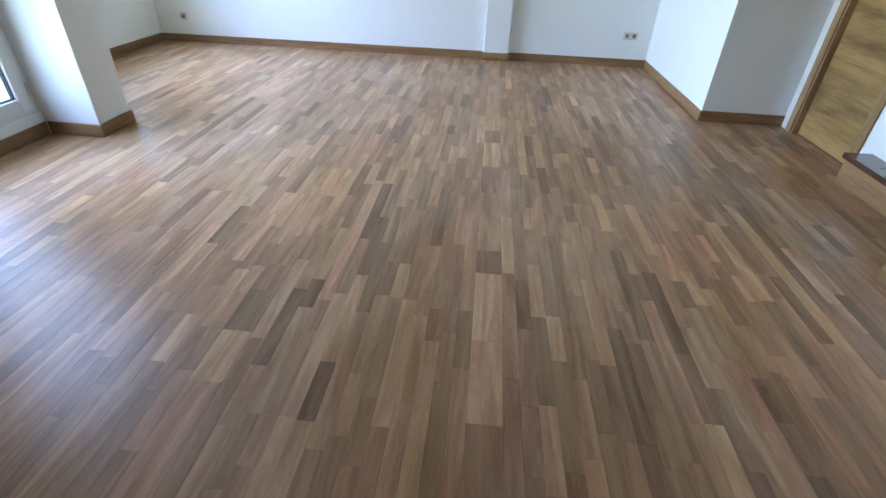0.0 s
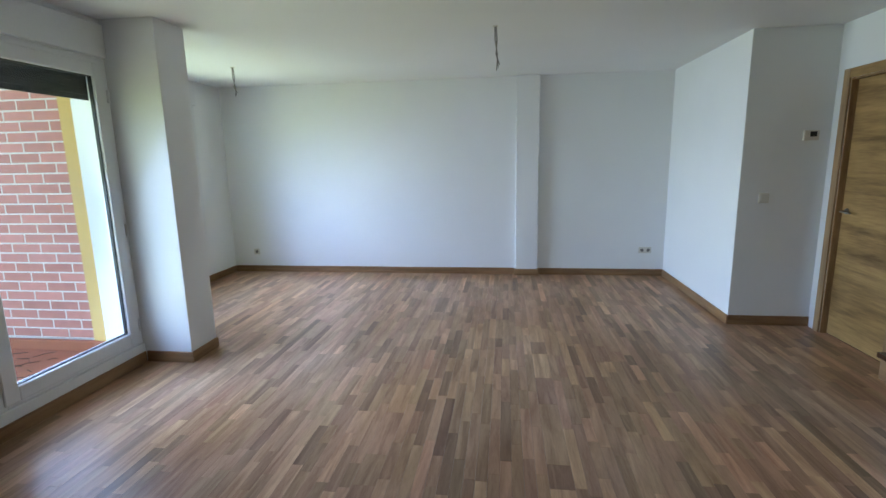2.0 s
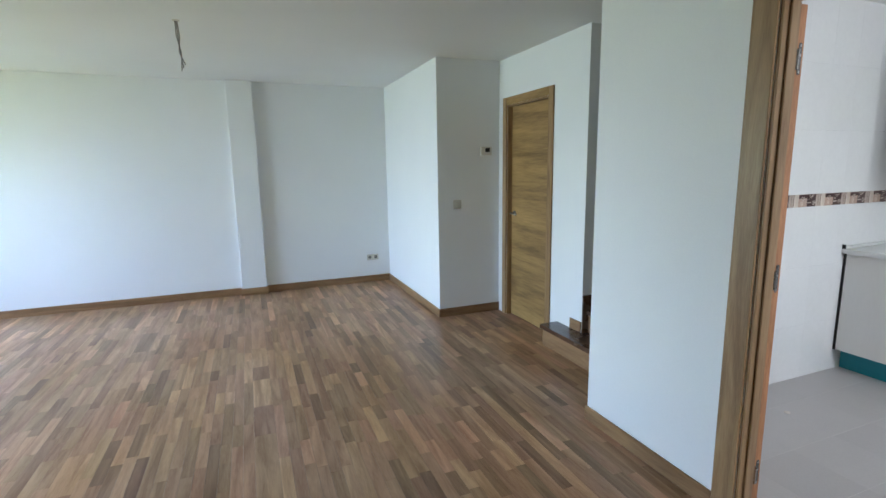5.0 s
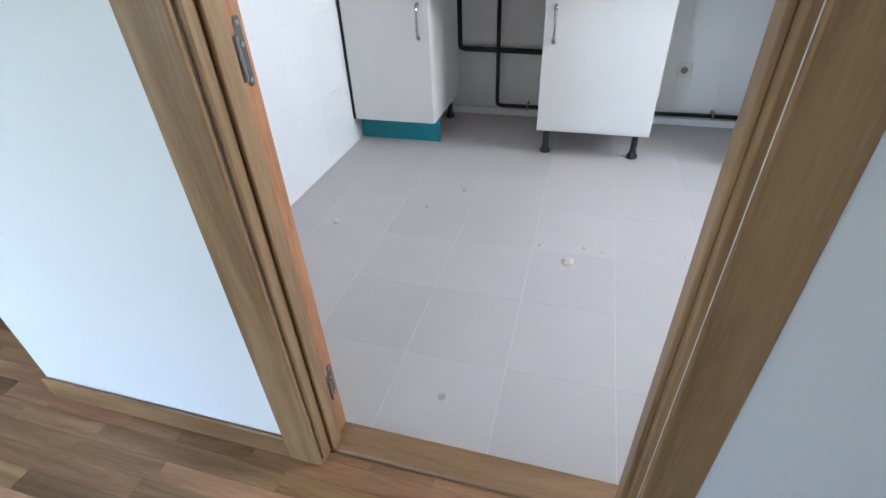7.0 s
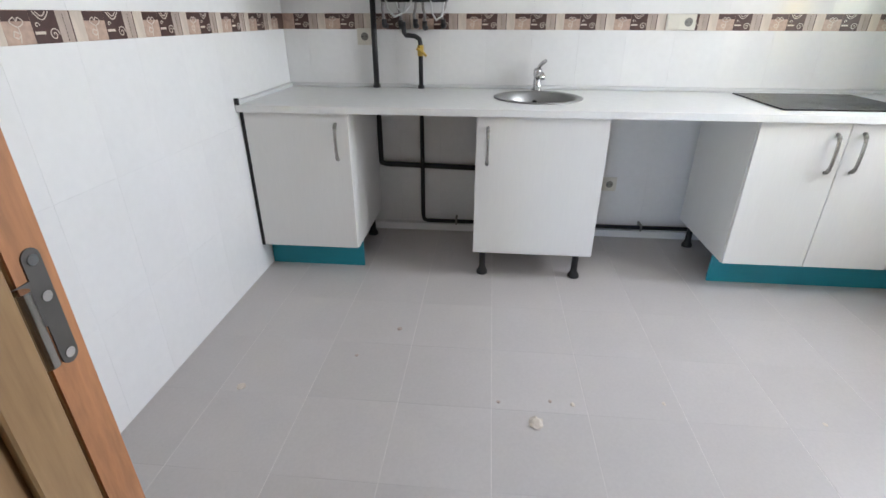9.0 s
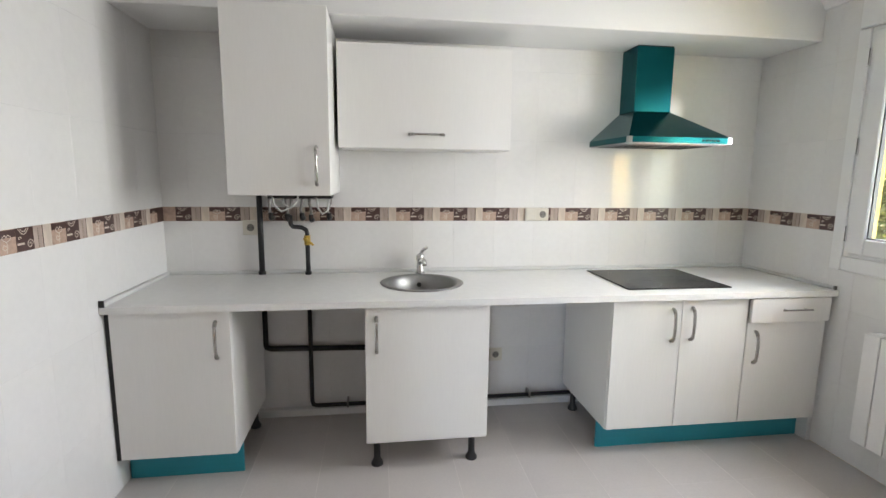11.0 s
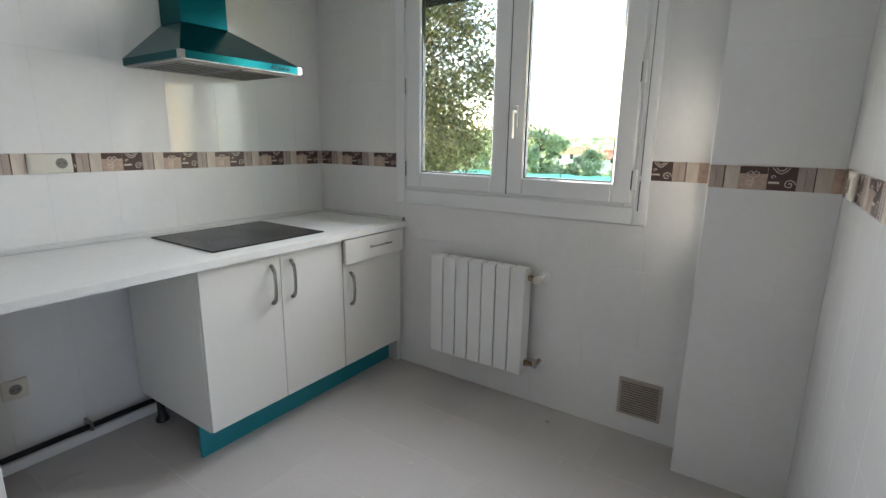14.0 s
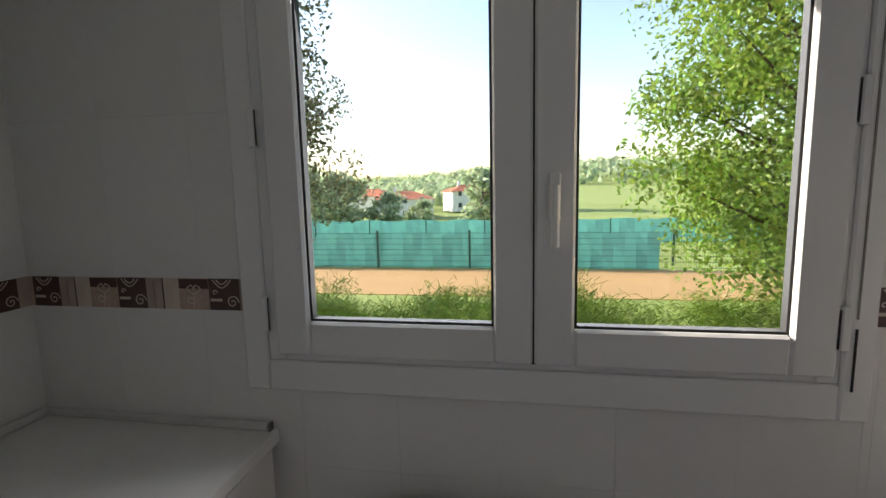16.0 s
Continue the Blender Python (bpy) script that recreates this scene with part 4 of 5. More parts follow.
# wall cabinets
uc = thing("wall_cabinet", "tall deep white boiler cabinet under the soffit", "cabinet", (4.2, 1.4, 1.352), group="kitchen wall cabinets")
for a_, c_ in ((1.187, 1.203), (1.624, 1.64)):
    part("side_panel", B(3.962, KX - 0.002, a_, c_, 1.352, 2.18, bevel=0.001), M_CAB, uc)
part("top_panel", B(3.962, KX - 0.002, 1.203, 1.624, 2.164, 2.18), M_CAB, uc)
part("front_rail", B(3.962, 3.98, 1.203, 1.624, 1.352, 1.37), M_CAB, uc)
d = part("cabinet_door", B(3.943, 3.96, 1.187, 1.64, 1.352, 2.18, bevel=0.0015), M_CAB, uc)
bow_handle(d, 3.943, 1.246, 1.487)
u2 = thing("wall_cabinet", "wide white wall cabinet with lift-up door", "cabinet", (4.36, 0.72, 1.587), group="kitchen wall cabinets")
part("body", B(4.222, KX - 0.002, 0.268, 1.168, 1.588, 2.1, bevel=0.001), M_CAB, u2)
d = part("cabinet_door", B(4.202, 4.22, 0.269, 1.167, 1.588, 2.102, bevel=0.0015), M_CAB, u2)
bow_handle(d, 4.202, 0.715, 1.66, upright=False, length=0.18)

# boiler pipes hanging under the tall cabinet, valve, tubes
pm = thing("boiler_pipework", "black boiler pipework with white and grey hoses", "pipes", (4.45, 1.4, 1.3))
part("manifold", B(4.41, 4.5, 1.22, 1.57, 1.315, 1.348, bevel=0.006), M_PIPE, pm)
for y, z, dy in ((1.565, 1.2, 0.0), (1.475, 1.195, 0.01), (1.395, 1.2, -0.012), (1.345, 1.19, 0.006), (1.245, 1.2, -0.02)):
    part("hose", tube(bmesh.new(), [(4.44, y + dy, 1.345), (4.43, y + dy * 0.6, 1.29), (4.445, y - dy * 0.5, 1.25), (4.46, y, z + 0.025)], 0.008, 10), M_HOSE, pm, "grey metal hose", smooth=True)
    part("elbow", tube(bmesh.new(), [(4.458, y, z + 0.034), (4.46, y, z + 0.01), (4.475, y, z), (KX, y, z)], 0.0135, 12), M_PIPE, pm, "black pipe elbow", smooth=True)
for y, dy, dz in ((1.55, -0.11, 0.0), (1.4, 0.09, 0.02), (1.31, -0.07, -0.015)):
    part("cable", tube(bmesh.new(), [(4.42, y, 1.35), (4.405, y + dy * 0.15, 1.28 + dz), (4.4, y + dy * 0.5, 1.245 + dz), (4.41, y + dy * 0.9, 1.265 + dz), (4.43, y + dy * 1.05, 1.33)], 0.0055, 8), M_UPSTAND, pm, "pale grey cable", smooth=True)


def pipe(label, pts, r=0.014):
    p = thing("pipe", label, "pipe", pts[0], group="black pipes on the kitchen wall")
    part("tube", tube(bmesh.new(), pts, r, 10), M_PIPE, p, smooth=True)
    return p


def bent(a, b, c, r=0.03):
    """Points round a corner at b."""
    a, b, c = Vector(a), Vector(b), Vector(c)
    p, q = b + (a - b).normalized() * r, b + (c - b).normalized() * r
    return [a, p, p * 0.25 + b * 0.5 + q * 0.25, q, c]


PX = 4.485
p = pipe("thick black pipe from boiler down behind the worktop", [(PX, 1.63, 1.345), (PX, 1.63, CT + 0.002)], 0.016)
part("collar", cyl(bmesh.new(), (PX, 1.63, CT + 0.002), (PX, 1.63, CT + 0.02), 0.021, 14), M_PIPE, p)
p = pipe("black gas pipe with brass valve above the worktop", [(PX - 0.03, 1.46, 1.22), (PX - 0.02, 1.46, 1.17), (PX - 0.02, 1.45, 1.155), (PX - 0.02, 1.4, 1.15), (PX - 0.02, 1.375, 1.135), (PX - 0.02, 1.37, 1.11), (PX - 0.02, 1.37, CT + 0.002)], 0.013)
bm = bmesh.new()
cyl(bm, (PX - 0.02, 1.37, 1.05), (PX - 0.02, 1.37, 1.105), 0.0175, 6)
cyl(bm, (PX - 0.02, 1.37, 1.08), (PX - 0.046, 1.37, 1.08), 0.009, 10)
tube(bm, [(PX - 0.046, 1.388, 1.088), (PX - 0.05, 1.37, 1.08), (PX - 0.046, 1.35, 1.066), (PX - 0.044, 1.335, 1.05)], 0.007, 8)
part("valve", bm, M_BRASS, p, "yellow brass stop valve")
part("collar", cyl(bmesh.new(), (PX - 0.02, 1.37, CT + 0.002), (PX - 0.02, 1.37, CT + 0.02), 0.018, 14), M_PIPE, p)
p = pipe("black drain pipe running along the wall below the worktop", bent((PX, 1.63, CB), (PX, 1.63, 0.43), (PX, 0.7, 0.41)) , 0.017)
p = pipe("black gas pipe running low along the wall", bent((PX - 0.02, 1.37, CB), (PX - 0.02, 1.37, 0.07), (PX - 0.02, -1.1, 0.075)), 0.013)
for y in (1.16, 0.02, 0.6):
    part("clip", B(PX - 0.036, KX, y - 0.006, y + 0.006, 0.052, 0.094, bevel=0.002), M_NICKEL, p, "metal pipe clip")

structure("floor_trim", B(KX - 0.05, KX - 0.001, KY0 + 0.01, KY1 - 0.01, 0, 0.045, bevel=0.004), M_TILE, "white raised strip along the wall base", "trim")


# ---- sockets and switches ----
def plate(name, label, centre, normal, w, h, kind):
    """A wall plate of w x h; normal is '-x', '+x', '-y' or '+y'."""
    t = thing(name, label, "socket" if "socket" in name else "switch", centre)
    ax_, sg = normal[1], -1 if normal[0] == "-" else 1
    cx, cy, cz = centre

    def slab(u0, u1, z0, z1, d0, d1, bev=0.002):
        e0, e1 = sorted((sg * d0, sg * d1))
        if ax_ == "x":
            return B(cx + e0, cx + e1, cy + u0, cy + u1, cz + z0, cz + z1, bevel=bev)
        return B(cx + u0, cx + u1, cy + e0, cy + e1, cz + z0, cz + z1, bevel=bev)

    part("plate", slab(-w / 2, w / 2, -h / 2, h / 2, 0, 0.009, 0.003), M_SOCKET, t)
    n = 2 if w > h * 1.5 else 1
    for k in range(n):
        u = 0 if n == 1 else (k - 0.5) * w / 2
        if kind == "switch":
            part("rocker", slab(u - 0.026, u + 0.026, -0.028, 0.028, 0.009, 0.013), M_SOCKET, t)
            continue
        v = (lambda r_, dz, du: ((cx + sg * r_, cy + u + du, cz + dz) if ax_ == "x" else (cx + u + du, cy + sg * r_, cz + dz)))
        if kind == "mixed" and k == 1:
            part("rocker", slab(u - 0.03, u + 0.03, -0.03, 0.03, 0.009, 0.012), M_SOCKET, t)
            continue
        # no recess is cut; a dark flat disc paints its shade
        part("well", cyl(bmesh.new(), v(0.0085, 0, 0), v(0.0098, 0, 0), 0.021, 20), M_WELL_SHADE, t, "flat disc coloured as the shade of a well")
        for du in (-0.0095, 0.0095):
            part("hole", cyl(bmesh.new(), v(0.0098, 0, du), v(0.0103, 0, du), 0.003, 8), M_DARK, t)
    return t


plate("wall_socket", "ivory double socket low on the white wall", (1.52, YF, 0.325), "-y", 0.15, 0.075, "socket")
plate("wall_socket", "small grey single socket low on the wall", (-3.6, YF, 0.28), "-y", 0.08, 0.08, "socket")
plate("light_switch", "ivory square light switch on white wall", (1.942, YR, 1.11), "-y", 0.082, 0.082, "switch")
plate("light_switch", "ivory light switch beside the balcony door", (XL, 2.0, 1.095), "+x", 0.11, 0.085, "switch")
plate("wall_socket", "ivory single socket on tiles above the worktop", (KX, 1.69, 1.145), "-x", 0.085, 0.085, "socket")
plate("wall_socket", "ivory double plate with socket on the tile band", (KX - 0.002, 0.0, 1.222), "-x", 0.15, 0.078, "mixed")
plate("wall_socket", "ivory single socket in the open appliance space", (KX, 0.235, 0.33), "-x", 0.085, 0.085, "socket")
plate("wall_socket", "ivory socket on the tile band beside the corner", (XKK + T + 0.002, -1.02, 1.222), "+x", 0.15, 0.078, "mixed")
th = thing("thermostat", "white room thermostat with dark display", "thermostat", (2.245, YR, 1.615))
part("case", B(2.19, 2.305, YR - 0.024, YR, 1.575, 1.655, bevel=0.004), M_SOCKET, th)
part("display", B(2.235, 2.285, YR - 0.0255, YR - 0.024, 1.605, 1.645), M_DARK, th, "dark display")

# ---- ceiling wires ----
for wx, wy, wz in ((-0.283, 3.95, 2.135), (-3.0, 4.99, 2.16)):
    w = thing("ceiling_wire", "bare grey lamp wires hanging from the ceiling", "wire", (wx, wy, H), group="bare ceiling wires")
    part("rose", cyl(bmesh.new(), (wx, wy, H), (wx, wy, H - 0.006), 0.022, 14), M_SOCKET, w)
    for k in range(3):
        o = 0.006 * (k - 1)
        part("strand", tube(bmesh.new(), [(wx + o, wy, H), (wx + o * 1.5 + 0.004, wy + o, H - 0.1), (wx - o + 0.008, wy - o, H - 0.2), (wx + o * 2 + 0.02, wy, wz + 0.02 * k)], 0.0035, 6), M_NICKEL, w)

# ---- radiator ----
rd = thing("radiator", "white seven-section aluminium radiator on the wall", "radiator", (3.28, -1.36, 0.19))
RX, RW = 3.012, 0.0785
for k in range(7):
    x0 = RX + k * RW
    s = part("section", boxes([(x0 + 0.003, x0 + RW - 0.003, -1.322, -1.312, 0.195, 0.735), (x0 + 0.003, x0 + 0.006, -1.397, -1.322, 0.2, 0.725), (x0 + RW - 0.006, x0 + RW - 0.003, -1.397, -1.322, 0.2, 0.725),
                               (x0 + 0.033, x0 + RW - 0.033, -1.395, -1.322, 0.21, 0.73), (x0 + 0.016, x0 + RW - 0.016, -1.4, -1.392, 0.22, 0.72)], bevel=0.0012), M_RAD, rd)
    part("crown", boxes([(x0 + 0.006, x0 + RW - 0.006, -1.345, -1.322, 0.722, 0.738), (x0 + 0.006, x0 + RW - 0.006, -1.392, -1.365, 0.722, 0.735)], bevel=0.003), M_RAD, s)
for z in (0.245, 0.69):
    # added black sheet: paints the shade seen through the gaps between sections
    part("gap_backing", B(RX + 0.01, RX + 7 * RW - 0.01, -1.4, -1.398, z - 0.03 if z < 0.5 else z - 0.42, z + 0.03), M_GASKET_SHADE, rd, "black sheet painting the shade between the sections")
    part("header", cyl(bmesh.new(), (RX + 0.002, -1.36, z), (RX + 7 * RW - 0.002, -1.36, z), 0.024, 16), M_RAD, rd, smooth=True)
    nut = part("union_nut", cyl(bmesh.new(), (RX + 0.001, -1.36, z), (RX - 0.028, -1.36, z), 0.014, 6), M_VALVE, rd, "dull brass union nut")
    v = part("valve", tube(bmesh.new(), [(RX - 0.026, -1.36, z), (RX - 0.045, -1.36, z), (RX - 0.052, -1.37, z), (RX - 0.052, KY0, z)], 0.011, 12), M_RAD if z > 0.5 else M_VALVE, rd, smooth=True)
    part("knob", lathe_y((RX - 0.052, -1.352, z), [(0.0, 0.03), (0.014, 0.03), (0.019, 0.026), (0.02, 0.0), (0.012, -0.006), (0.0, -0.006)]) if z > 0.5 else cyl(bmesh.new(), (RX - 0.052, -1.36, z - 0.012), (RX - 0.052, -1.36, z + 0.03), 0.012, 14), M_SOCKET if z > 0.5 else M_CHROME, v, "ivory valve knob" if z > 0.5 else "metal valve cap", smooth=False)
    part("wall_rose", cyl(bmesh.new(), (RX - 0.052, KY0 + 0.006, z), (RX - 0.052, KY0, z), 0.028, 20), M_RAD, v)

# ---- vent ----
vt = thing("wall_vent", "grey metal ventilation grille low on the wall", "vent", (2.468, KY0, 0.19))
part("backing", B(2.385, 2.553, KY0, KY0 + 0.002, 0.107, 0.268), M_DARK, vt)
part("vent_frame", bars(frame_rows(2.375, 2.563, 0.097, 0.278, 0.013), "y", KY0, KY0 + 0.008, 0.001), M_VENT, vt)
for k in range(13):
    z = 0.116 + k * 0.0118
    part("slat", B(2.388, 2.55, KY0 + 0.002, KY0 + 0.0075, z, z + 0.0062), M_VENT, vt)

# ---- debris on the kitchen floor ----
rng = random.Random(4)
for x, y, r, pale in ((2.865, 0.78, 0.026, 1), (2.945, 1.862, 0.017, 1), (3.367, 1.337, 0.012, 0), (3.168, 1.479, 0.008, 0), (2.965, 0.642, 0.009, 1), (3.0, 0.316, 0.008, 1), (2.975, 0.72, 0.007, 0), (2.267, 0.431, 0.012, 1), (2.955, 0.906, 0.007, 0),
                      (2.1, 1.1, 0.012, 0), (3.2, -0.673, 0.01, 1), (2.85, -1.305, 0.01, 0), (2.341, -0.984, 0.009, 0), (2.687, -1.044, 0.008, 1), (2.95, -0.2, 0.008, 1), (2.3, 1.0, 0.006, 1)):
    bm = bmesh.new()
    bmesh.ops.create_icosphere(bm, subdivisions=2, radius=r)
    for v_ in bm.verts:
        v_.co = Vector((v_.co.x * rng.uniform(0.8, 1.4) + x, v_.co.y * rng.uniform(0.7, 1.2) + y, max(0.0, v_.co.z * 0.35 + 0.1 * r + rng.uniform(-0.1, 0.1) * r)))
    tagged(part("debris", bm, M_CREAM if pale else M_TAUPE), "small plaster crumb lying on the floor tiles" if pale else "small brown crumb lying on the floor tiles", "debris", "crumbs on the floor")

# ---- outdoors ----
ground = bmesh.new()
radii = [0.0, 3, 6, 10, 14, 18, 24, 32, 45, 60, 80, 110, 150, 200, 260, 340, 460, 650, 1000, 2200]
SEG = 72


def ground_z(x, y):
    d = math.hypot(x - 3.2, y)
    side = min(1.0, max(0.0, ((x - 3.2) / max(d, 1.0) + 0.06) / 0.12)) if y < 0 else 0.0
    dip = -0.085 * min(max(d - 22.0, 0.0), 55.0) * side
    hill = max(0.0, d - 130.0) * 0.05 * (0.8 + 0.35 * math.sin(x * 0.02 + 1.0) + 0.2 * math.sin(x * 0.051)) if y < 0 else 0.0
    rise = 0.0 if y > 0 else max(0.0, d - 30) * 0.012 * (1 - side)
    return -0.97 + dip + min(hill, 22.0) + rise


prev = None
for r in radii:
    ring = [ground.verts.new((3.2 + r * math.cos(k * math.tau / SEG), r * math.sin(k * math.tau / SEG), ground_z(3.2 + r * math.cos(k * math.tau / SEG), r * math.sin(k * math.tau / SEG)))) for k in range(SEG)] if r else [ground.verts.new((3.2, 0, -0.97))]
    if prev:
        for k in range(SEG):
            if len(prev) == 1:
                ground.faces.new((prev[0], ring[k], ring[(k + 1) % SEG]))
            else:
                ground.faces.new((prev[k], ring[k], ring[(k + 1) % SEG], prev[(k + 1) % SEG]))
    prev = ring
structure("ground", ground, M_GRASS, "green lawn and meadow running to the hills", "ground")
structure("path", B(-14, 30, -13.95, -10.6, -0.99, -0.955), M_CLAY, "ochre clay strip in front of the fence", "path")

# house shell round the openings; its roof and upper storey are never seen
structure("facade_kitchen", boxes([(-4.3, V0 - 0.05, KY0 - 0.17, KY0 - 0.14, -1, 2.9), (V1 + 0.05, 5.2, KY0 - 0.17, KY0 - 0.14, -1, 2.9), (V0 - 0.05, V1 + 0.05, KY0 - 0.17, KY0 - 0.14, -1, VZ0 - 0.01), (V0 - 0.05, V1 + 0.05, KY0 - 0.17, KY0 - 0.14, VZ1, 2.9)]), M_OCHRE, "ochre rendered outer wall", "wall")
structure("window_reveal", boxes([(V1 - 0.012, V1 - 0.002, KY0 - 0.17, KY0 - 0.042, VZ0, VZ1), (V0 + 0.002, V0 + 0.012, KY0 - 0.17, KY0 - 0.042, VZ0, VZ1)]), M_OCHRE, "ochre rendered window reveal", "reveal")
structure("window_sill", B(V0 - 0.04, V1 + 0.04, KY0 - 0.21, KY0 - 0.042, VZ0 - 0.035, VZ0 + 0.004, bevel=0.004), M_PVC, "pale outer window sill", "sill")
# unseen slab and storey, added to block the sun from the west openings
structure("roof", boxes([(XL - 0.32, 5.2, -1.61, 3.36, 2.72, 2.9), (-4.3, 5.2, 3.36, 6.9, 2.72, 2.9), (-1.0, 5.2, -1.61, 6.9, 2.9, 6.4)]), M_OCHRE, "unseen roof and upper storey added to block the sun", "roof")
structure("facade_east", B(4.752, 5.2, -1.6, 6.9, -1, 2.72), M_OCHRE, "ochre rendered outer wall", "wall")
structure("facade_north", B(-4.3, 4.75, 6.56, 6.8, -1, 2.72), M_OCHRE, "ochre rendered outer wall", "wall")
structure("terrace", boxes([(-6.2, XL - 0.3, -1.4, 3.36, -1.0, 0.05)]), M_TERRA, "terracotta paved terrace by the balcony door", "terrace")
structure("terrace_curb", B(-6.2, XL - 0.36, 3.27, 3.31, 0.05, 0.13, bevel=0.004), M_TERRA, "terracotta skirting tiles under brick wall", "trim")
structure("door_reveal", boxes([(XL - 0.3, XL - 0.062, D1 - 0.004, D1, 0.05, DZ1), (XL - 0.3, XL - 0.062, D0, D0 + 0.004, 0.05, DZ1)]), M_PVC, "white door reveal", "reveal")
structure("ochre_pier", B(XL - 0.455, XL - 0.3, 3.3, 3.36, 0.05, 2.72), M_OCHRE, "narrow yellow ochre rendered pier", "wall")
brick_wall = structure("brick_wall", B(-6.2, XL - 0.45, 3.34, 3.56, 0.05, 2.72), M_MORTAR, "red brick terrace wall with pale mortar", "wall")

# dry twigs on the terrace
rng = random.Random(9)
tw = bmesh.new()
for k in range(60):
    x, y = rng.uniform(-4.2, -3.35), rng.uniform(2.4, 3.2)
    a0 = rng.uniform(0, math.tau)
    L = rng.uniform(0.05, 0.22)
    tube(tw, [(x, y, 0.055), (x + L * 0.5 * math.cos(a0), y + L * 0.5 * math.sin(a0), 0.06 + rng.uniform(0, 0.015)), (x + L * math.cos(a0 + 0.4), y + L * math.sin(a0 + 0.4), 0.056)], 0.003, 4)
tagged(part("twigs", tw, M_BARK), "dry twigs and creeper litter on the terrace", "twigs", kind="stuff")


# ---- trees, hedge ----
def leaves(bm_, centre, radius, count, size, rng_, squash=0.8):
    for _ in range(count):
        d = Vector((rng_.gauss(0, 1), rng_.gauss(0, 1), rng_.gauss(0, 1) * squash)).normalized() * radius * rng_.random() ** 0.45
        p_ = Vector(centre) + Vector((d.x, d.y, d.z * squash))
        n_ = Vector((rng_.gauss(0, 1), rng_.gauss(0, 1), rng_.gauss(0, 1) + 0.5)).normalized()
        u_ = n_.orthogonal().normalized()
        u_ = (Matrix.Rotation(rng_.uniform(0, math.tau), 3, n_) @ u_)
        v_ = n_.cross(u_)
        s_ = size * rng_.uniform(0.6, 1.3)
        q_ = [p_ - u_ * s_, p_ - v_ * s_ * 0.45 + n_ * s_ * 0.12, p_ + u_ * s_ * 0.35 - v_ * s_ * 0.4, p_ + u_ * s_, p_ + u_ * s_ * 0.35 + v_ * s_ * 0.4, p_ + v_ * s_ * 0.45 + n_ * s_ * 0.12]
        bm_.faces.new([bm_.verts.new(c_) for c_ in q_])


def tree(label, at, height, spread_, clumps, count, size, material, seed, trunk=0.14, low=0.25):
    rng_ = random.Random(seed)
    t = thing("tree", label, "tree", at, group="trees")
    x, y, z = at
    tb = bmesh.new()
    top = Vector((x, y, z + height * 0.8))
    tube_r = trunk
    cyl(tb, (x, y, z - 0.1), (x + 0.05, y, z + height * 0.4), tube_r, 9, tube_r * 0.65)
    cyl(tb, (x + 0.05, y, z + height * 0.4), top, tube_r * 0.65, 8, tube_r * 0.15)
    lb_ = bmesh.new()
    for k in range(clumps):
        u = low + (1 - low) * (k + rng_.random()) / clumps
        prof_ = math.sin(math.pi * min(1.0, 0.18 + 0.8 * (u - low) / (1 - low))) ** 0.8
        a_ = rng_.uniform(0, math.tau)
        r_ = spread_ * prof_ * rng_.uniform(0.35, 1.0)
        c = Vector((x + r_ * math.cos(a_), y + r_ * math.sin(a_), z + height * u + rng_.uniform(-0.1, 0.1) * height * 0.2))
        s_ = Vector((x, y, z + height * max(0.18, min(0.75, u - 0.12))))
        m_ = s_.lerp(c, 0.5) + Vector((0, 0, -0.05 * height * rng_.random()))
        cyl(tb, s_, m_, trunk * 0.22, 6, trunk * 0.14)
        cyl(tb, m_, c, trunk * 0.14, 6, trunk * 0.04)
        leaves(lb_, c, spread_ * rng_.uniform(0.22, 0.4), count, size, rng_)
    part("trunk", tb, M_BARK, t)
    part("crown", lb_, material, t)
    return t


tree("broadleaf tree with dull purple-green leaves by the window", (6.95, -5.1, -0.97), 5.6, 1.8, 95, 720, 0.034, M_LEAFP, 3, 0.09)
tree("sunlit green linden tree beside the kitchen window", (0.1, -5.6, -0.97), 6.2, 1.9, 105, 600, 0.036, M_LEAFG, 5)
proto = tree("rounded green tree beyond the fence", (20.0, -35.0, -2.2), 4.6, 2.6, 26, 60, 0.3, M_LEAF_HAZE, 8, 0.2, 0.15)
rng = random.Random(12)
far_spots = [(19.3, -40, 1.12), (14.8, -40, 0.74), (12.6, -43, 0.62), (7.0, -41, 1.1), (5.4, -44, 0.85), (2.9, -40, 0.98), (24.5, -36, 0.95), (28.5, -40, 1.05), (35.0, -42, 1.2), (42.0, -46, 1.2), (34.5, -72, 1.0), (38.0, -76, 1.15), (21.0, -80, 0.75), (50.0, -50, 1.3), (58, -60, 1.5)]
for x, y, s in far_spots:
    copy_thing(proto, Matrix.Translation((x, y, ground_z(x, y) - 0.1)) @ Matrix.Rotation(rng.uniform(0, 6), 4, "Z") @ Matrix.Diagonal((s, s, s, 1)))
# woods on the hills
wb = bmesh.new()
for k in range(900):
    a0 = rng.uniform(-0.75, 0.75)
    d = rng.uniform(120, 260)
    x, y = 3.2 + d * math.sin(a0), -d * math.cos(a0)
    leaves(wb, (x, y, ground_z(x, y) + 3.2), rng.uniform(2.2, 4.5), 16, 1.3, rng)
tagged(part("hill_woods", wb, M_LEAF_HAZE), "far wooded hillside of mixed green trees", "woods", kind="stuff")


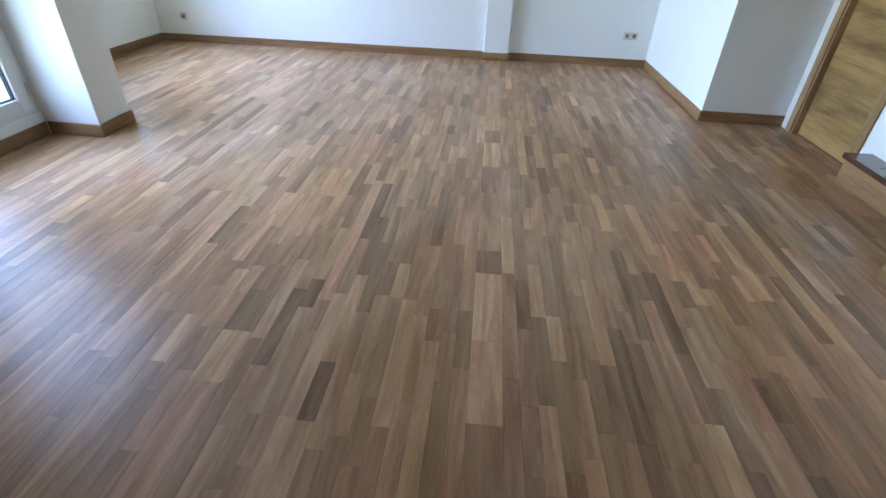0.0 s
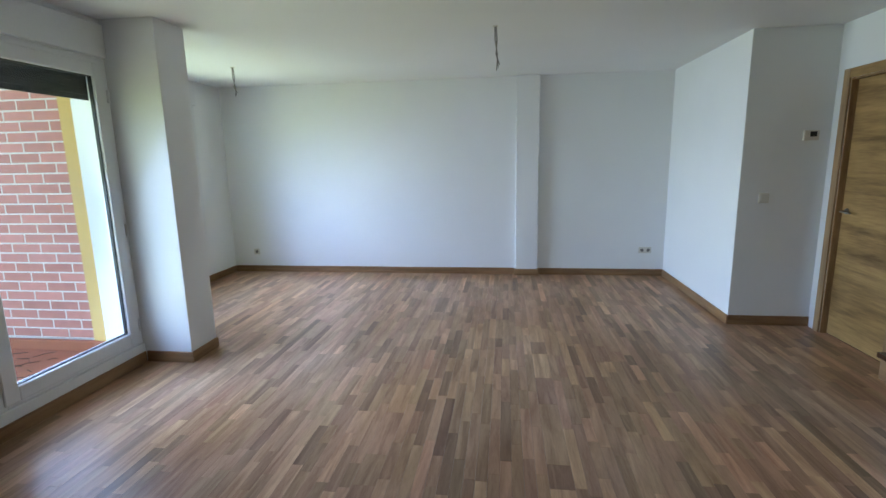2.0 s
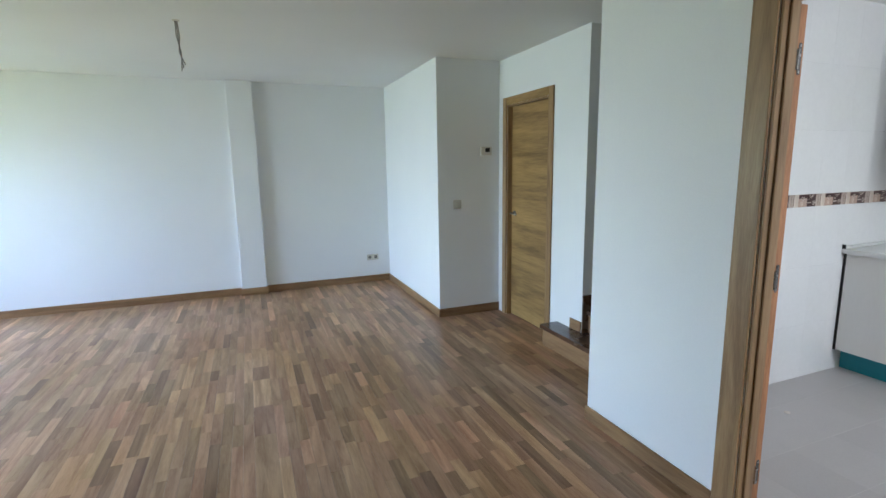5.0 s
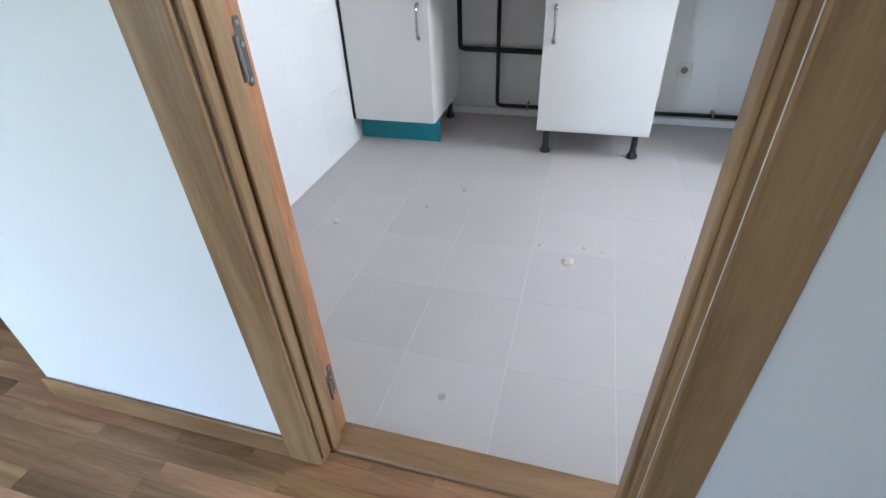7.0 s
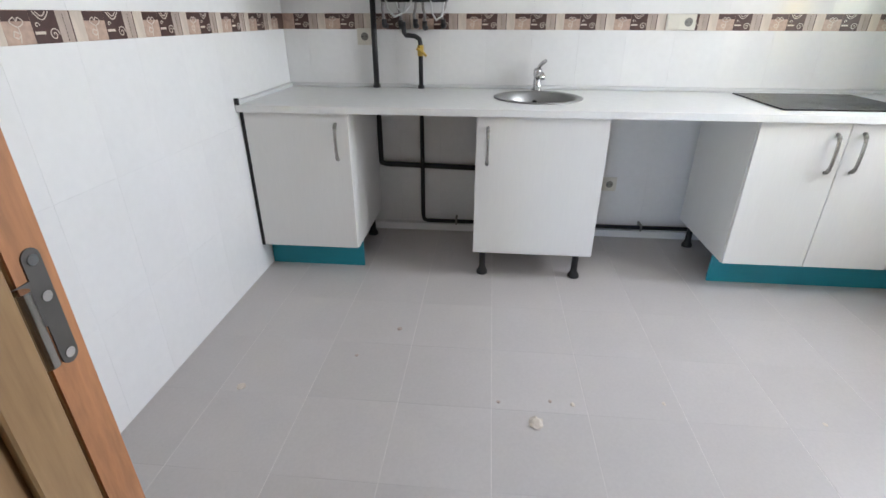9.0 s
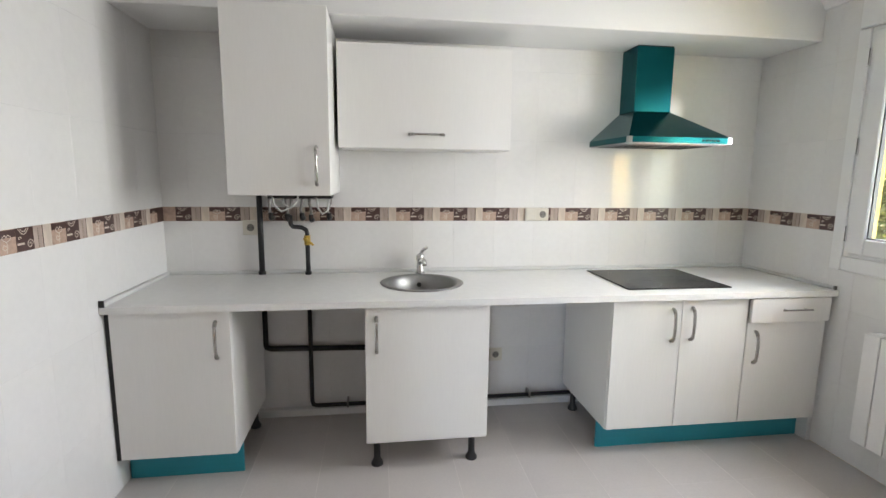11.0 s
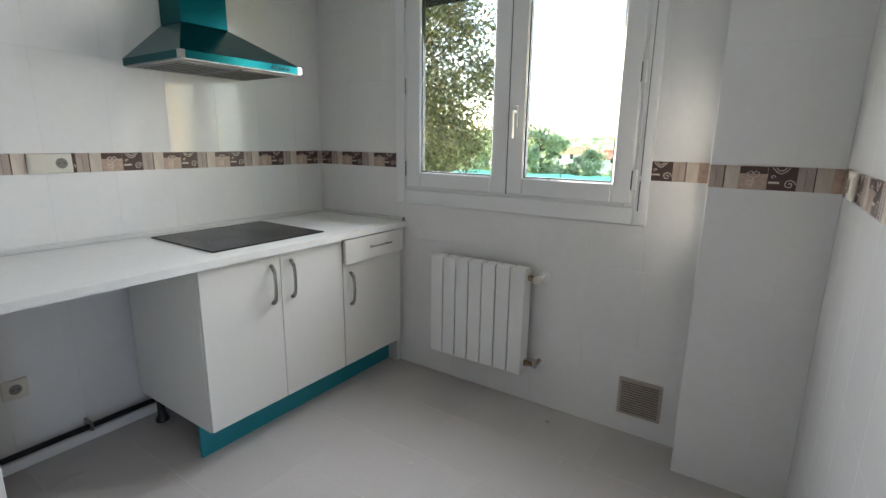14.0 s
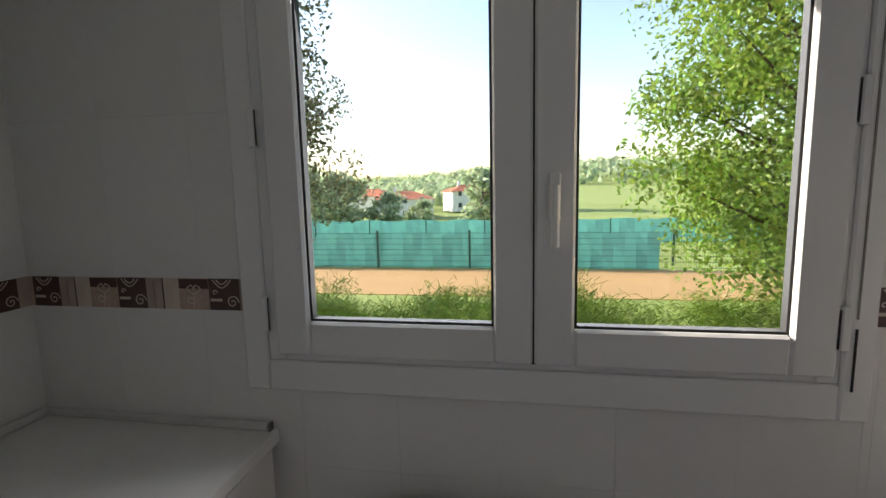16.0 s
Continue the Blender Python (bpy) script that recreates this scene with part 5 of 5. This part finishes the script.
def feathers(bm_, centre, radius, count, rng_):
    """Fine drooping blades round a centre."""
    for _ in range(count):
        p_ = Vector(centre) + Vector((rng_.gauss(0, radius), rng_.gauss(0, radius), rng_.gauss(0, radius * 0.6)))
        d_ = Vector((rng_.gauss(0, 0.6), rng_.gauss(0, 0.6), rng_.uniform(0.3, 1.0))).normalized()
        L_ = rng_.uniform(0.06, 0.15)
        w_ = d_.orthogonal().normalized() * rng_.uniform(0.002, 0.0045)
        t_ = p_ + d_ * L_ + Vector((d_.x, d_.y, -0.3)) * L_ * 0.3
        bm_.faces.new([bm_.verts.new(c_) for c_ in (p_ - w_, p_ + w_, p_ + d_ * L_ * 0.6 + w_ * 0.8, t_, p_ + d_ * L_ * 0.6 - w_ * 0.8)])


hb_ = bmesh.new()
rng = random.Random(21)
for k in range(760):
    x = rng.uniform(-2, 9)
    y = rng.uniform(-5.7, -4.2)
    top = 0.30 + 0.13 * math.sin(x * 2.3 + 0.5) + 0.07 * math.sin(x * 5.1)
    feathers(hb_, (x, y, rng.uniform(-0.35, top) - 0.03), 0.13, 150, rng)
tagged(part("shrubs", hb_, M_LEAFG), "soft feathery green shrubs below the kitchen window", "shrubs", kind="stuff")

# ---- fences ----
FY, FZ0, FZ1 = -14.1, -0.97, 0.08
post_me = mesh_of("post", B(-0.03, 0.03, -0.03, 0.03, 0, 1.11, bevel=0.004))
post_me.materials.append(M_FENCE)
fx0 = 3.196 + 0.3229 * 13.73 - 2.75 * 5
fe = thing("mesh_fence", "green welded mesh fence with posts", "fence", (fx0, FY, FZ0))
for k in range(14):
    piece("post", post_me, fe, Matrix.Translation((fx0 + 2.75 * k, FY, FZ0)))
for k in range(13):
    wb = bmesh.new()
    xa, xb = fx0 + 2.75 * k + 0.03, fx0 + 2.75 * (k + 1) - 0.03
    for j in range(7):
        z = FZ0 + 0.05 + j * 0.163
        box(wb, xa, xb, FY - 0.005, FY + 0.005, z - 0.006, z + 0.006)
    n = 40
    for j in range(n):
        x = xa + (xb - xa) * (j + 0.5) / n
        box(wb, x - 0.003, x + 0.003, FY - 0.003, FY + 0.003, FZ0 + 0.03, FZ1 - 0.01)
    part("mesh_panel", wb, M_FENCE, fe)


def net(name, label, x0, x1, y, z0, z1, seed):
    """Netting that sags and ripples between its ties, with thickness."""
    rng_ = random.Random(seed)
    bm_ = bmesh.new()
    n = int((x1 - x0) / 0.3)
    cols = []
    for k in range(n + 1):
        x = x0 + (x1 - x0) * k / n
        sag = 0.03 * math.sin(k * 0.9) + rng_.uniform(-0.012, 0.012)
        cols.append([bm_.verts.new((x, y + 0.03 * math.sin(k * 1.7 + j), z0 + (z1 - z0 + (sag if j == 3 else 0)) * j / 3)) for j in range(4)])
    for a_, b_ in zip(cols, cols[1:]):
        for j in range(3):
            bm_.faces.new((a_[j], b_[j], b_[j + 1], a_[j + 1]))
    bmesh.ops.solidify(bm_, geom=bm_.faces[:], thickness=0.004)
    return tagged(part(name, bm_, M_NET), label, "netting")


net("windbreak_net", "teal windbreak netting tied behind the mesh fence", -0.3, 24.0, FY - 0.12, FZ0, FZ1 - 0.05, 1)
net("windbreak_net", "teal windbreak netting on the farther fence", -22.0, 40.0, -20.5, -1.0, -0.06, 2)
f2 = thing("net_posts", "row of slim green posts of the farther fence", "fence", (-20, -20.4, -0.97))
for k in range(24):
    piece("post", post_me, f2, Matrix.Translation((-20 + 2.5 * k, -20.4, -0.97)) @ Matrix.Diagonal((0.7, 0.7, 0.88, 1)))


# ---- far houses ----
def house(at, w, d_, h, roof_h, label, turn=0.0):
    t = thing("house", label, "house", (0, 0, 0), group="far houses")
    part("wall", B(-w / 2, w / 2, -d_ / 2, d_ / 2, 0, h), M_WHITEH, t)
    rb = bmesh.new()
    e = 0.5
    lo_ = [rb.verts.new(v) for v in ((-w / 2 - e, -d_ / 2 - e, h), (w / 2 + e, -d_ / 2 - e, h), (w / 2 + e, d_ / 2 + e, h), (-w / 2 - e, d_ / 2 + e, h))]
    hi_ = [rb.verts.new(v) for v in ((-w / 2 + d_ / 2, 0, h + roof_h), (w / 2 - d_ / 2, 0, h + roof_h))]
    for q in ((lo_[0], lo_[1], hi_[1], hi_[0]), (lo_[2], lo_[3], hi_[0], hi_[1]), (lo_[1], lo_[2], hi_[1]), (lo_[3], lo_[0], hi_[0]), (lo_[3], lo_[2], lo_[1], lo_[0])):
        rb.faces.new(q)
    roof_ = part("roof", rb, M_ROOF, t)
    part("chimney", B(w * 0.15, w * 0.15 + 0.6, -0.3, 0.3, h + 0.5, h + roof_h + 0.9), M_WHITEH, roof_)
    for fl in range(2):
        for k in range(3):
            x = -w / 2 + w * (k + 0.7) / 3.4
            z = 0.9 + fl * 2.7
            wn_ = part("window", B(x - 0.55, x + 0.55, d_ / 2 - 0.05, d_ / 2 + 0.05, z, z + 1.3), M_WHITEH, t)
            part("pane", B(x - 0.45, x + 0.45, d_ / 2 + 0.05, d_ / 2 + 0.07, z + 0.1, z + 1.2), M_PANE, wn_)
    t.matrix_world = Matrix.Translation(at) @ Matrix.Rotation(turn, 4, "Z")
    return t


house((29.0, -100, ground_z(29.0, -100) - 0.4), 11.5, 8.0, 4.5, 1.6, "white two-storey house with red hip roof", 0.25)
house((38.5, -108, ground_z(38.5, -108) - 0.2), 10.0, 7.0, 4.8, 1.6, "pale house with red roof behind trees", -0.2)
house((18.5, -118, ground_z(18.5, -118) + 0.4), 9.0, 7.0, 4.8, 1.5, "small far white house with red roof", 0.5)
house((4.0, -135, ground_z(4, -135) + 0.6), 10.0, 7.0, 4.6, 1.5, "far white house with red roof", 0.1)



# ---- pieces: kitchen wall tiles and band ----
TW, TG = 0.25, 0.0003
ZB0, ZB1 = 1.182, 1.262
ROWS = [(0.0, 0.382), (0.382, 0.782), (0.782, ZB0), (ZB1, 1.662), (1.662, 2.062), (2.062, H)]
tile_cache = {}


def tile_mesh(w, h, material, depth=T, key=""):
    k = (round(w, 4), round(h, 4), key)
    if k not in tile_cache:
        bm_ = bmesh.new()
        g, b_ = TG / 2, 0.0004
        o = [(-w / 2 + g, -h / 2 + g), (w / 2 - g, -h / 2 + g), (w / 2 - g, h / 2 - g), (-w / 2 + g, h / 2 - g)]
        i_ = [(-w / 2 + g + b_, -h / 2 + g + b_), (w / 2 - g - b_, -h / 2 + g + b_), (w / 2 - g - b_, h / 2 - g - b_), (-w / 2 + g + b_, h / 2 - g - b_)]
        r0_ = [bm_.verts.new((x, 0, z)) for x, z in o]
        r1_ = [bm_.verts.new((x, depth - 0.0003, z)) for x, z in o]
        r2_ = [bm_.verts.new((x, depth, z)) for x, z in i_]
        for a_, c_ in ((r0_, r1_), (r1_, r2_)):
            for q in range(4):
                bm_.faces.new((a_[q], a_[(q + 1) % 4], c_[(q + 1) % 4], c_[q]))
        bm_.faces.new(r2_)
        me = mesh_of("tile", bm_)
        me.materials.append(material)
        tile_cache[k] = me
    return tile_cache[k]


def motif(kind_):
    """Pale line drawing on a band tile: a spiral or a flower."""
    bm_ = bmesh.new()

    def stroke(pts, w=0.0028):
        for (x0, z0), (x1, z1) in zip(pts, pts[1:]):
            d = Vector((x1 - x0, z1 - z0)).normalized()
            nx, nz = -d.y * w / 2, d.x * w / 2
            lo_ = [bm_.verts.new((a_, 0.0, c_)) for a_, c_ in ((x0 - nx, z0 - nz), (x1 - nx, z1 - nz), (x1 + nx, z1 + nz), (x0 + nx, z0 + nz))]
            hi_ = [bm_.verts.new((v_.co.x, 0.0007, v_.co.z)) for v_ in lo_]
            bm_.faces.new(hi_)
            for q in range(4):
                bm_.faces.new((lo_[q], lo_[(q + 1) % 4], hi_[(q + 1) % 4], hi_[q]))

    def spiral(cx, cz, r, turns):
        stroke([(cx + r * (1 - k / 26) * math.cos(k / 26 * turns * math.tau), cz + r * (1 - k / 26) * math.sin(k / 26 * turns * math.tau)) for k in range(24)])

    if kind_ == "spiral":
        spiral(0.022, -0.019, 0.017, 1.7)
        stroke([(-0.03 + 0.05 * k / 10, 0.037 - 0.02 * math.sin(math.pi * k / 10)) for k in range(11)])
        stroke([(-0.02 + 0.03 * k / 8, 0.037 - 0.011 * math.sin(math.pi * k / 8)) for k in range(9)])
        stroke([(-0.038, -0.014), (-0.006, -0.014)], 0.007)
        spiral(-0.026, 0.004, 0.008, 1.0)
    else:
        for s in (-1, 1):
            stroke([(s * 0.019 * math.sin(k / 10 * math.pi), 0.0 + 0.026 * k / 10 - (0.012 if k == 10 else 0)) for k in range(11)])
        stroke([(0, 0.0), (0.002, -0.017), (-0.004, -0.036)])
        stroke([(0, -0.014), (-0.014, -0.008), (-0.02, -0.02), (-0.008, -0.026), (0, -0.02)])
        n0 = len(bm_.faces)
        box(bm_, -0.0405, 0.0405, 0.0, 0.0004, 0.014, 0.0385)
        bm_.faces.ensure_lookup_table()
        for f_ in bm_.faces[n0:]:
            f_.material_index = 1
    me = mesh_of("motif", bm_)
    me.materials.append(M_CREAM)
    me.materials.append(M_BROWN)
    return me


MOTIF = {"spiral": motif("spiral"), "flower": motif("flower")}
BAND = [("flower", 0.084, M_TAN), ("spiral", 0.084, M_BROWN), ("grey", 0.046, M_TAUPE), ("line", 0.004, M_BROWN), ("beige", 0.044, M_BEIGE)]
stripe = mesh_of("stripe", boxes([(-0.001, 0.001, 0, 0.0006, -0.036 + 0.009 * k, -0.031 + 0.009 * k) for k in range(8)]))
stripe.materials.append(M_BROWN)


def band(wall, base, u0, u1, first, mirrored=False):
    """Lays the decorated band from u0 to u1; first is where a run of the five pieces begins."""
    flip = Matrix.Diagonal((-1, 1, 1, 1)) if mirrored else Matrix.Identity(4)
    run = BAND[::-1] if mirrored else BAND
    u, k = first - math.ceil((first - u0) / 0.262) * 0.262 if first > u0 else first, 0
    while u < u1 - 0.004:
        kind_, w, m_ = run[k % 5]
        k += 1
        a_, e = max(u, u0), min(u1, u + w)
        if e - a_ > 0.003:
            bt = piece("band_tile", tile_mesh(e - a_, ZB1 - ZB0, m_, T + 0.001, kind_), wall, base @ Matrix.Translation(((a_ + e) / 2, 0, (ZB0 + ZB1) / 2)))
            me = MOTIF.get(kind_) or (stripe if kind_ == "grey" else None)
            if me and e - a_ > w * 0.97:
                mo = new("motif", me)
                mo.parent = bt
                mo.matrix_basis = Matrix.Translation((0, T + 0.001, 0)) @ flip
        u += w


def tiled(wall, base, u0, u1, zt, holes=(), start=0.0):
    """Lays tiles on a wall; base maps (u, depth, z) to the world; holes are (u0, u1, z0, z1) left bare."""
    for r0_, r1_ in ROWS:
        r1c = min(r1_, zt)
        if r1c - r0_ < 0.02:
            continue
        k = math.floor((u0 - start) / TW)
        while start + k * TW < u1 - 1e-6:
            a_, c_ = max(u0, start + k * TW), min(u1, start + (k + 1) * TW)
            k += 1
            if c_ - a_ < 0.004:
                continue
            cells = [(a_, c_, r0_, r1c)]
            for h0, h1, hz0, hz1 in holes:
                nxt = []
                for p0, p1, q0, q1 in cells:
                    if p1 <= h0 or p0 >= h1 or q1 <= hz0 or q0 >= hz1:
                        nxt.append((p0, p1, q0, q1))
                        continue
                    if p0 < h0:
                        nxt.append((p0, h0, q0, q1))
                    if p1 > h1:
                        nxt.append((h1, p1, q0, q1))
                    m0, m1 = max(p0, h0), min(p1, h1)
                    if q0 < hz0:
                        nxt.append((m0, m1, q0, hz0))
                    if q1 > hz1:
                        nxt.append((m0, m1, hz1, q1))
                cells = nxt
            for p0, p1, q0, q1 in cells:
                if p1 - p0 > 0.004 and q1 - q0 > 0.004:
                    piece("tile", tile_mesh(p1 - p0, q1 - q0, M_TILE), wall, base @ Matrix.Translation(((p0 + p1) / 2, 0, (q0 + q1) / 2)))


def base_at(origin, u_dir, n_dir):
    u_, n_, z_ = Vector(u_dir), Vector(n_dir), Vector((0, 0, 1))
    m_ = Matrix((u_, n_, z_)).transposed().to_4x4()
    m_.translation = origin
    return m_


objs = bpy.data.objects
VH = (V0 - 0.052, V1 + 0.056, VZ0 - 0.07, 2.372)
side_counter = base_at((KX + T, KY1, 0), (0, -1, 0), (-1, 0, 0))
side_window = base_at((2.29, KY0 - T, 0), (1, 0, 0), (0, 1, 0))
side_left = base_at((XKK + T, KY1 + T, 0), (1, 0, 0), (0, -1, 0))
side_door = base_at((XKK, KY1, 0), (0, -1, 0), (1, 0, 0))
side_box = base_at((2.29, -1.262 - T, 0), (-1, 0, 0), (0, 1, 0))
side_box_end = base_at((2.29 - T, KY0, 0), (0, 1, 0), (1, 0, 0))
tiled(objs["wall_kitchen_counter"], side_counter, 0, KY1 - KY0, SOF, start=0.14)
band(objs["wall_kitchen_counter"], side_counter, 0, KY1 - KY0, -0.018)
tiled(objs["wall_kitchen_window"], side_window, 0, KX - 2.29, H - 0.1, holes=[(VH[0] - 2.29, VH[1] - 2.29, VH[2], VH[3])], start=0.215)
band(objs["wall_kitchen_window"], side_window, 0, VH[0] - 2.29, 0.055, True)
band(objs["wall_kitchen_window"], side_window, VH[1] - 2.29, KX - 2.29, VH[1] - 2.29 - 0.08, True)
tiled(objs["wall_kitchen_left"], side_left, 0, KX - XKK - T, H, start=0.1)
band(objs["wall_kitchen_left"], side_left, 0, KX - XKK - T, 0.1)
tiled(objs["wall_partition"], side_door, 0, KY1 - KY0, H, holes=[(KY1 - K1 - 0.012, KY1 - K0 + 0.012, -1, KZ + 0.012)], start=0.2)
band(objs["wall_partition"], side_door, 0, KY1 - K1 - 0.012, 0.06, True)
band(objs["wall_partition"], side_door, KY1 - K0 + 0.012, KY1 - KY0, KY1 - K0 + 0.05, True)
tiled(box_wall, side_box, 0, 2.29 - XKK - T, H)
band(box_wall, side_box, 0, 2.29 - XKK - T, -0.168, False)
tiled(box_wall, side_box_end, 0, -1.262 - KY0, H)
band(box_wall, side_box_end, 0, -1.262 - KY0, -0.055)

# kitchen floor tiles
FT = 0.335
kf = objs["kitchen_floor"]
ft = {}
ix = -1
x = 2.25 - FT
while x < KX:
    y = 0.93 - 8 * FT
    while y < KY1:
        x0, x1, y0, y1 = max(x, 1.945), min(x + FT, KX), max(y, KY0), min(y + FT, KY1)
        if x1 - x0 > 0.01 and y1 - y0 > 0.01:
            k = (round(x1 - x0, 3), round(y1 - y0, 3))
            if k not in ft:
                me = mesh_of("floor_tile", B(-k[0] / 2 + 0.0001, k[0] / 2 - 0.0001, -k[1] / 2 + 0.0016, k[1] / 2 - 0.0016, -0.008, 0.0, bevel=0.0003))
                me.materials.append(M_FTILE)
                ft[k] = me
            piece("floor_tile", ft[k], kf, Matrix.Translation(((x0 + x1) / 2, (y0 + y1) / 2, 0)))
        y += FT
    x += FT

# terrace bricks
BC, BL, BJ = 0.0765, 0.25, 0.013
bme = mesh_of("brick", B(-(BL - BJ) / 2, (BL - BJ) / 2, -0.004, 0.0, -(BC - BJ) / 2, (BC - BJ) / 2, bevel=0.0025))
bme.materials.append(M_BRICK)
half = mesh_of("brick", B(-(BL / 2 - BJ) / 2, (BL / 2 - BJ) / 2, -0.004, 0.0, -(BC - BJ) / 2, (BC - BJ) / 2, bevel=0.0025))
half.materials.append(M_BRICK)
row, z = 0, 0.17
far_b = bmesh.new()
while z < 2.66:
    x = XL - 0.46 - (BL / 2 if row % 2 else 0)
    if row % 2:
        piece("brick", half, brick_wall, Matrix.Translation((XL - 0.46 - BL / 4, 3.34, z)))
    while x > -6.0:
        if x > -4.75:
            piece("brick", bme, brick_wall, Matrix.Translation((x - BL / 2, 3.34, z)))
        else:
            box(far_b, x - BL + BJ / 2, x - BJ / 2, 3.336, 3.34, z - (BC - BJ) / 2, z + (BC - BJ) / 2)
        x -= BL
    z += BC
    row += 1
tagged(part("brick_rest", far_b, M_BRICK, brick_wall), kind="stuff")

# parquet strips
rng = random.Random(77)
SW = 0.057
areas = [(XL, XK, BACK, 2.276), (XL, 2.31, 2.276, 3.1), (XL, XD + 0.05, 3.1, 3.565), (XB, XD + 0.05, 3.565, YR), (XB, XR, YR, YF), (XK, 1.856, K0, K1)]


def column_spans(xm):
    """Stretches of y that belong to the room at this x."""
    spans = []
    for a_, c_, e_, g_ in areas:
        if a_ <= xm <= c_:
            spans.append([e_, g_])
    spans.sort()
    out_ = []
    for s in spans:
        if out_ and s[0] - out_[-1][1] < 1e-4:
            out_[-1][1] = s[1]
        else:
            out_.append(s)
    return out_


strip_me = {}
rest_v, rest_f = [], []
count = 0
x = XB
while x < XD + 0.05:
    wd = SW * (2 if rng.random() < 0.04 else 1)
    x1 = min(x + wd, XD + 0.05)
    for s0, s1 in column_spans((x + x1) / 2):
        y = s0 - rng.uniform(0, 0.4)
        while y < s1:
            L = rng.choice((0.18, 0.24, 0.3, 0.36, 0.42, 0.5, 0.6))
            y0, y1 = max(y, s0), min(y + L, s1)
            y += L
            if y1 - y0 < 0.015:
                continue
            g, dz = 0.0004, rng.uniform(-0.0001, 0.0001)
            near = -0.75 < x < 0.5 and 1.55 < y0 < 3.3 and count < 300
            if near:
                key = (round(x1 - x, 4), round(y1 - y0, 3))
                if key not in strip_me:
                    me = mesh_of("parquet_strip", B(-key[0] / 2 + g, key[0] / 2 - g, -key[1] / 2 + g, key[1] / 2 - g, -0.012, 0.0))
                    me.materials.append(M_PLANK)
                    strip_me[key] = me
                piece("parquet_strip", strip_me[key], floor, Matrix.Translation(((x + x1) / 2, (y0 + y1) / 2, dz)))
                count += 1
            else:
                n = len(rest_v)
                rest_v += [(a_, c_, e_) for a_ in (x + g, x1 - g) for c_ in (y0 + g, y1 - g) for e_ in (-0.012, dz)]
                rest_f += [[n + i for i in q] for q in ((0, 1, 3, 2), (4, 6, 7, 5), (0, 4, 5, 1), (2, 3, 7, 6), (1, 5, 7, 3))]
    x = x1
rest = bpy.data.meshes.new("parquet_strips")
rest.from_pydata(rest_v, [], rest_f)
rest.materials.append(M_PLANKS)
ro_ = new("parquet_strips", rest)
ro_.parent = floor
tagged(ro_, kind="stuff")
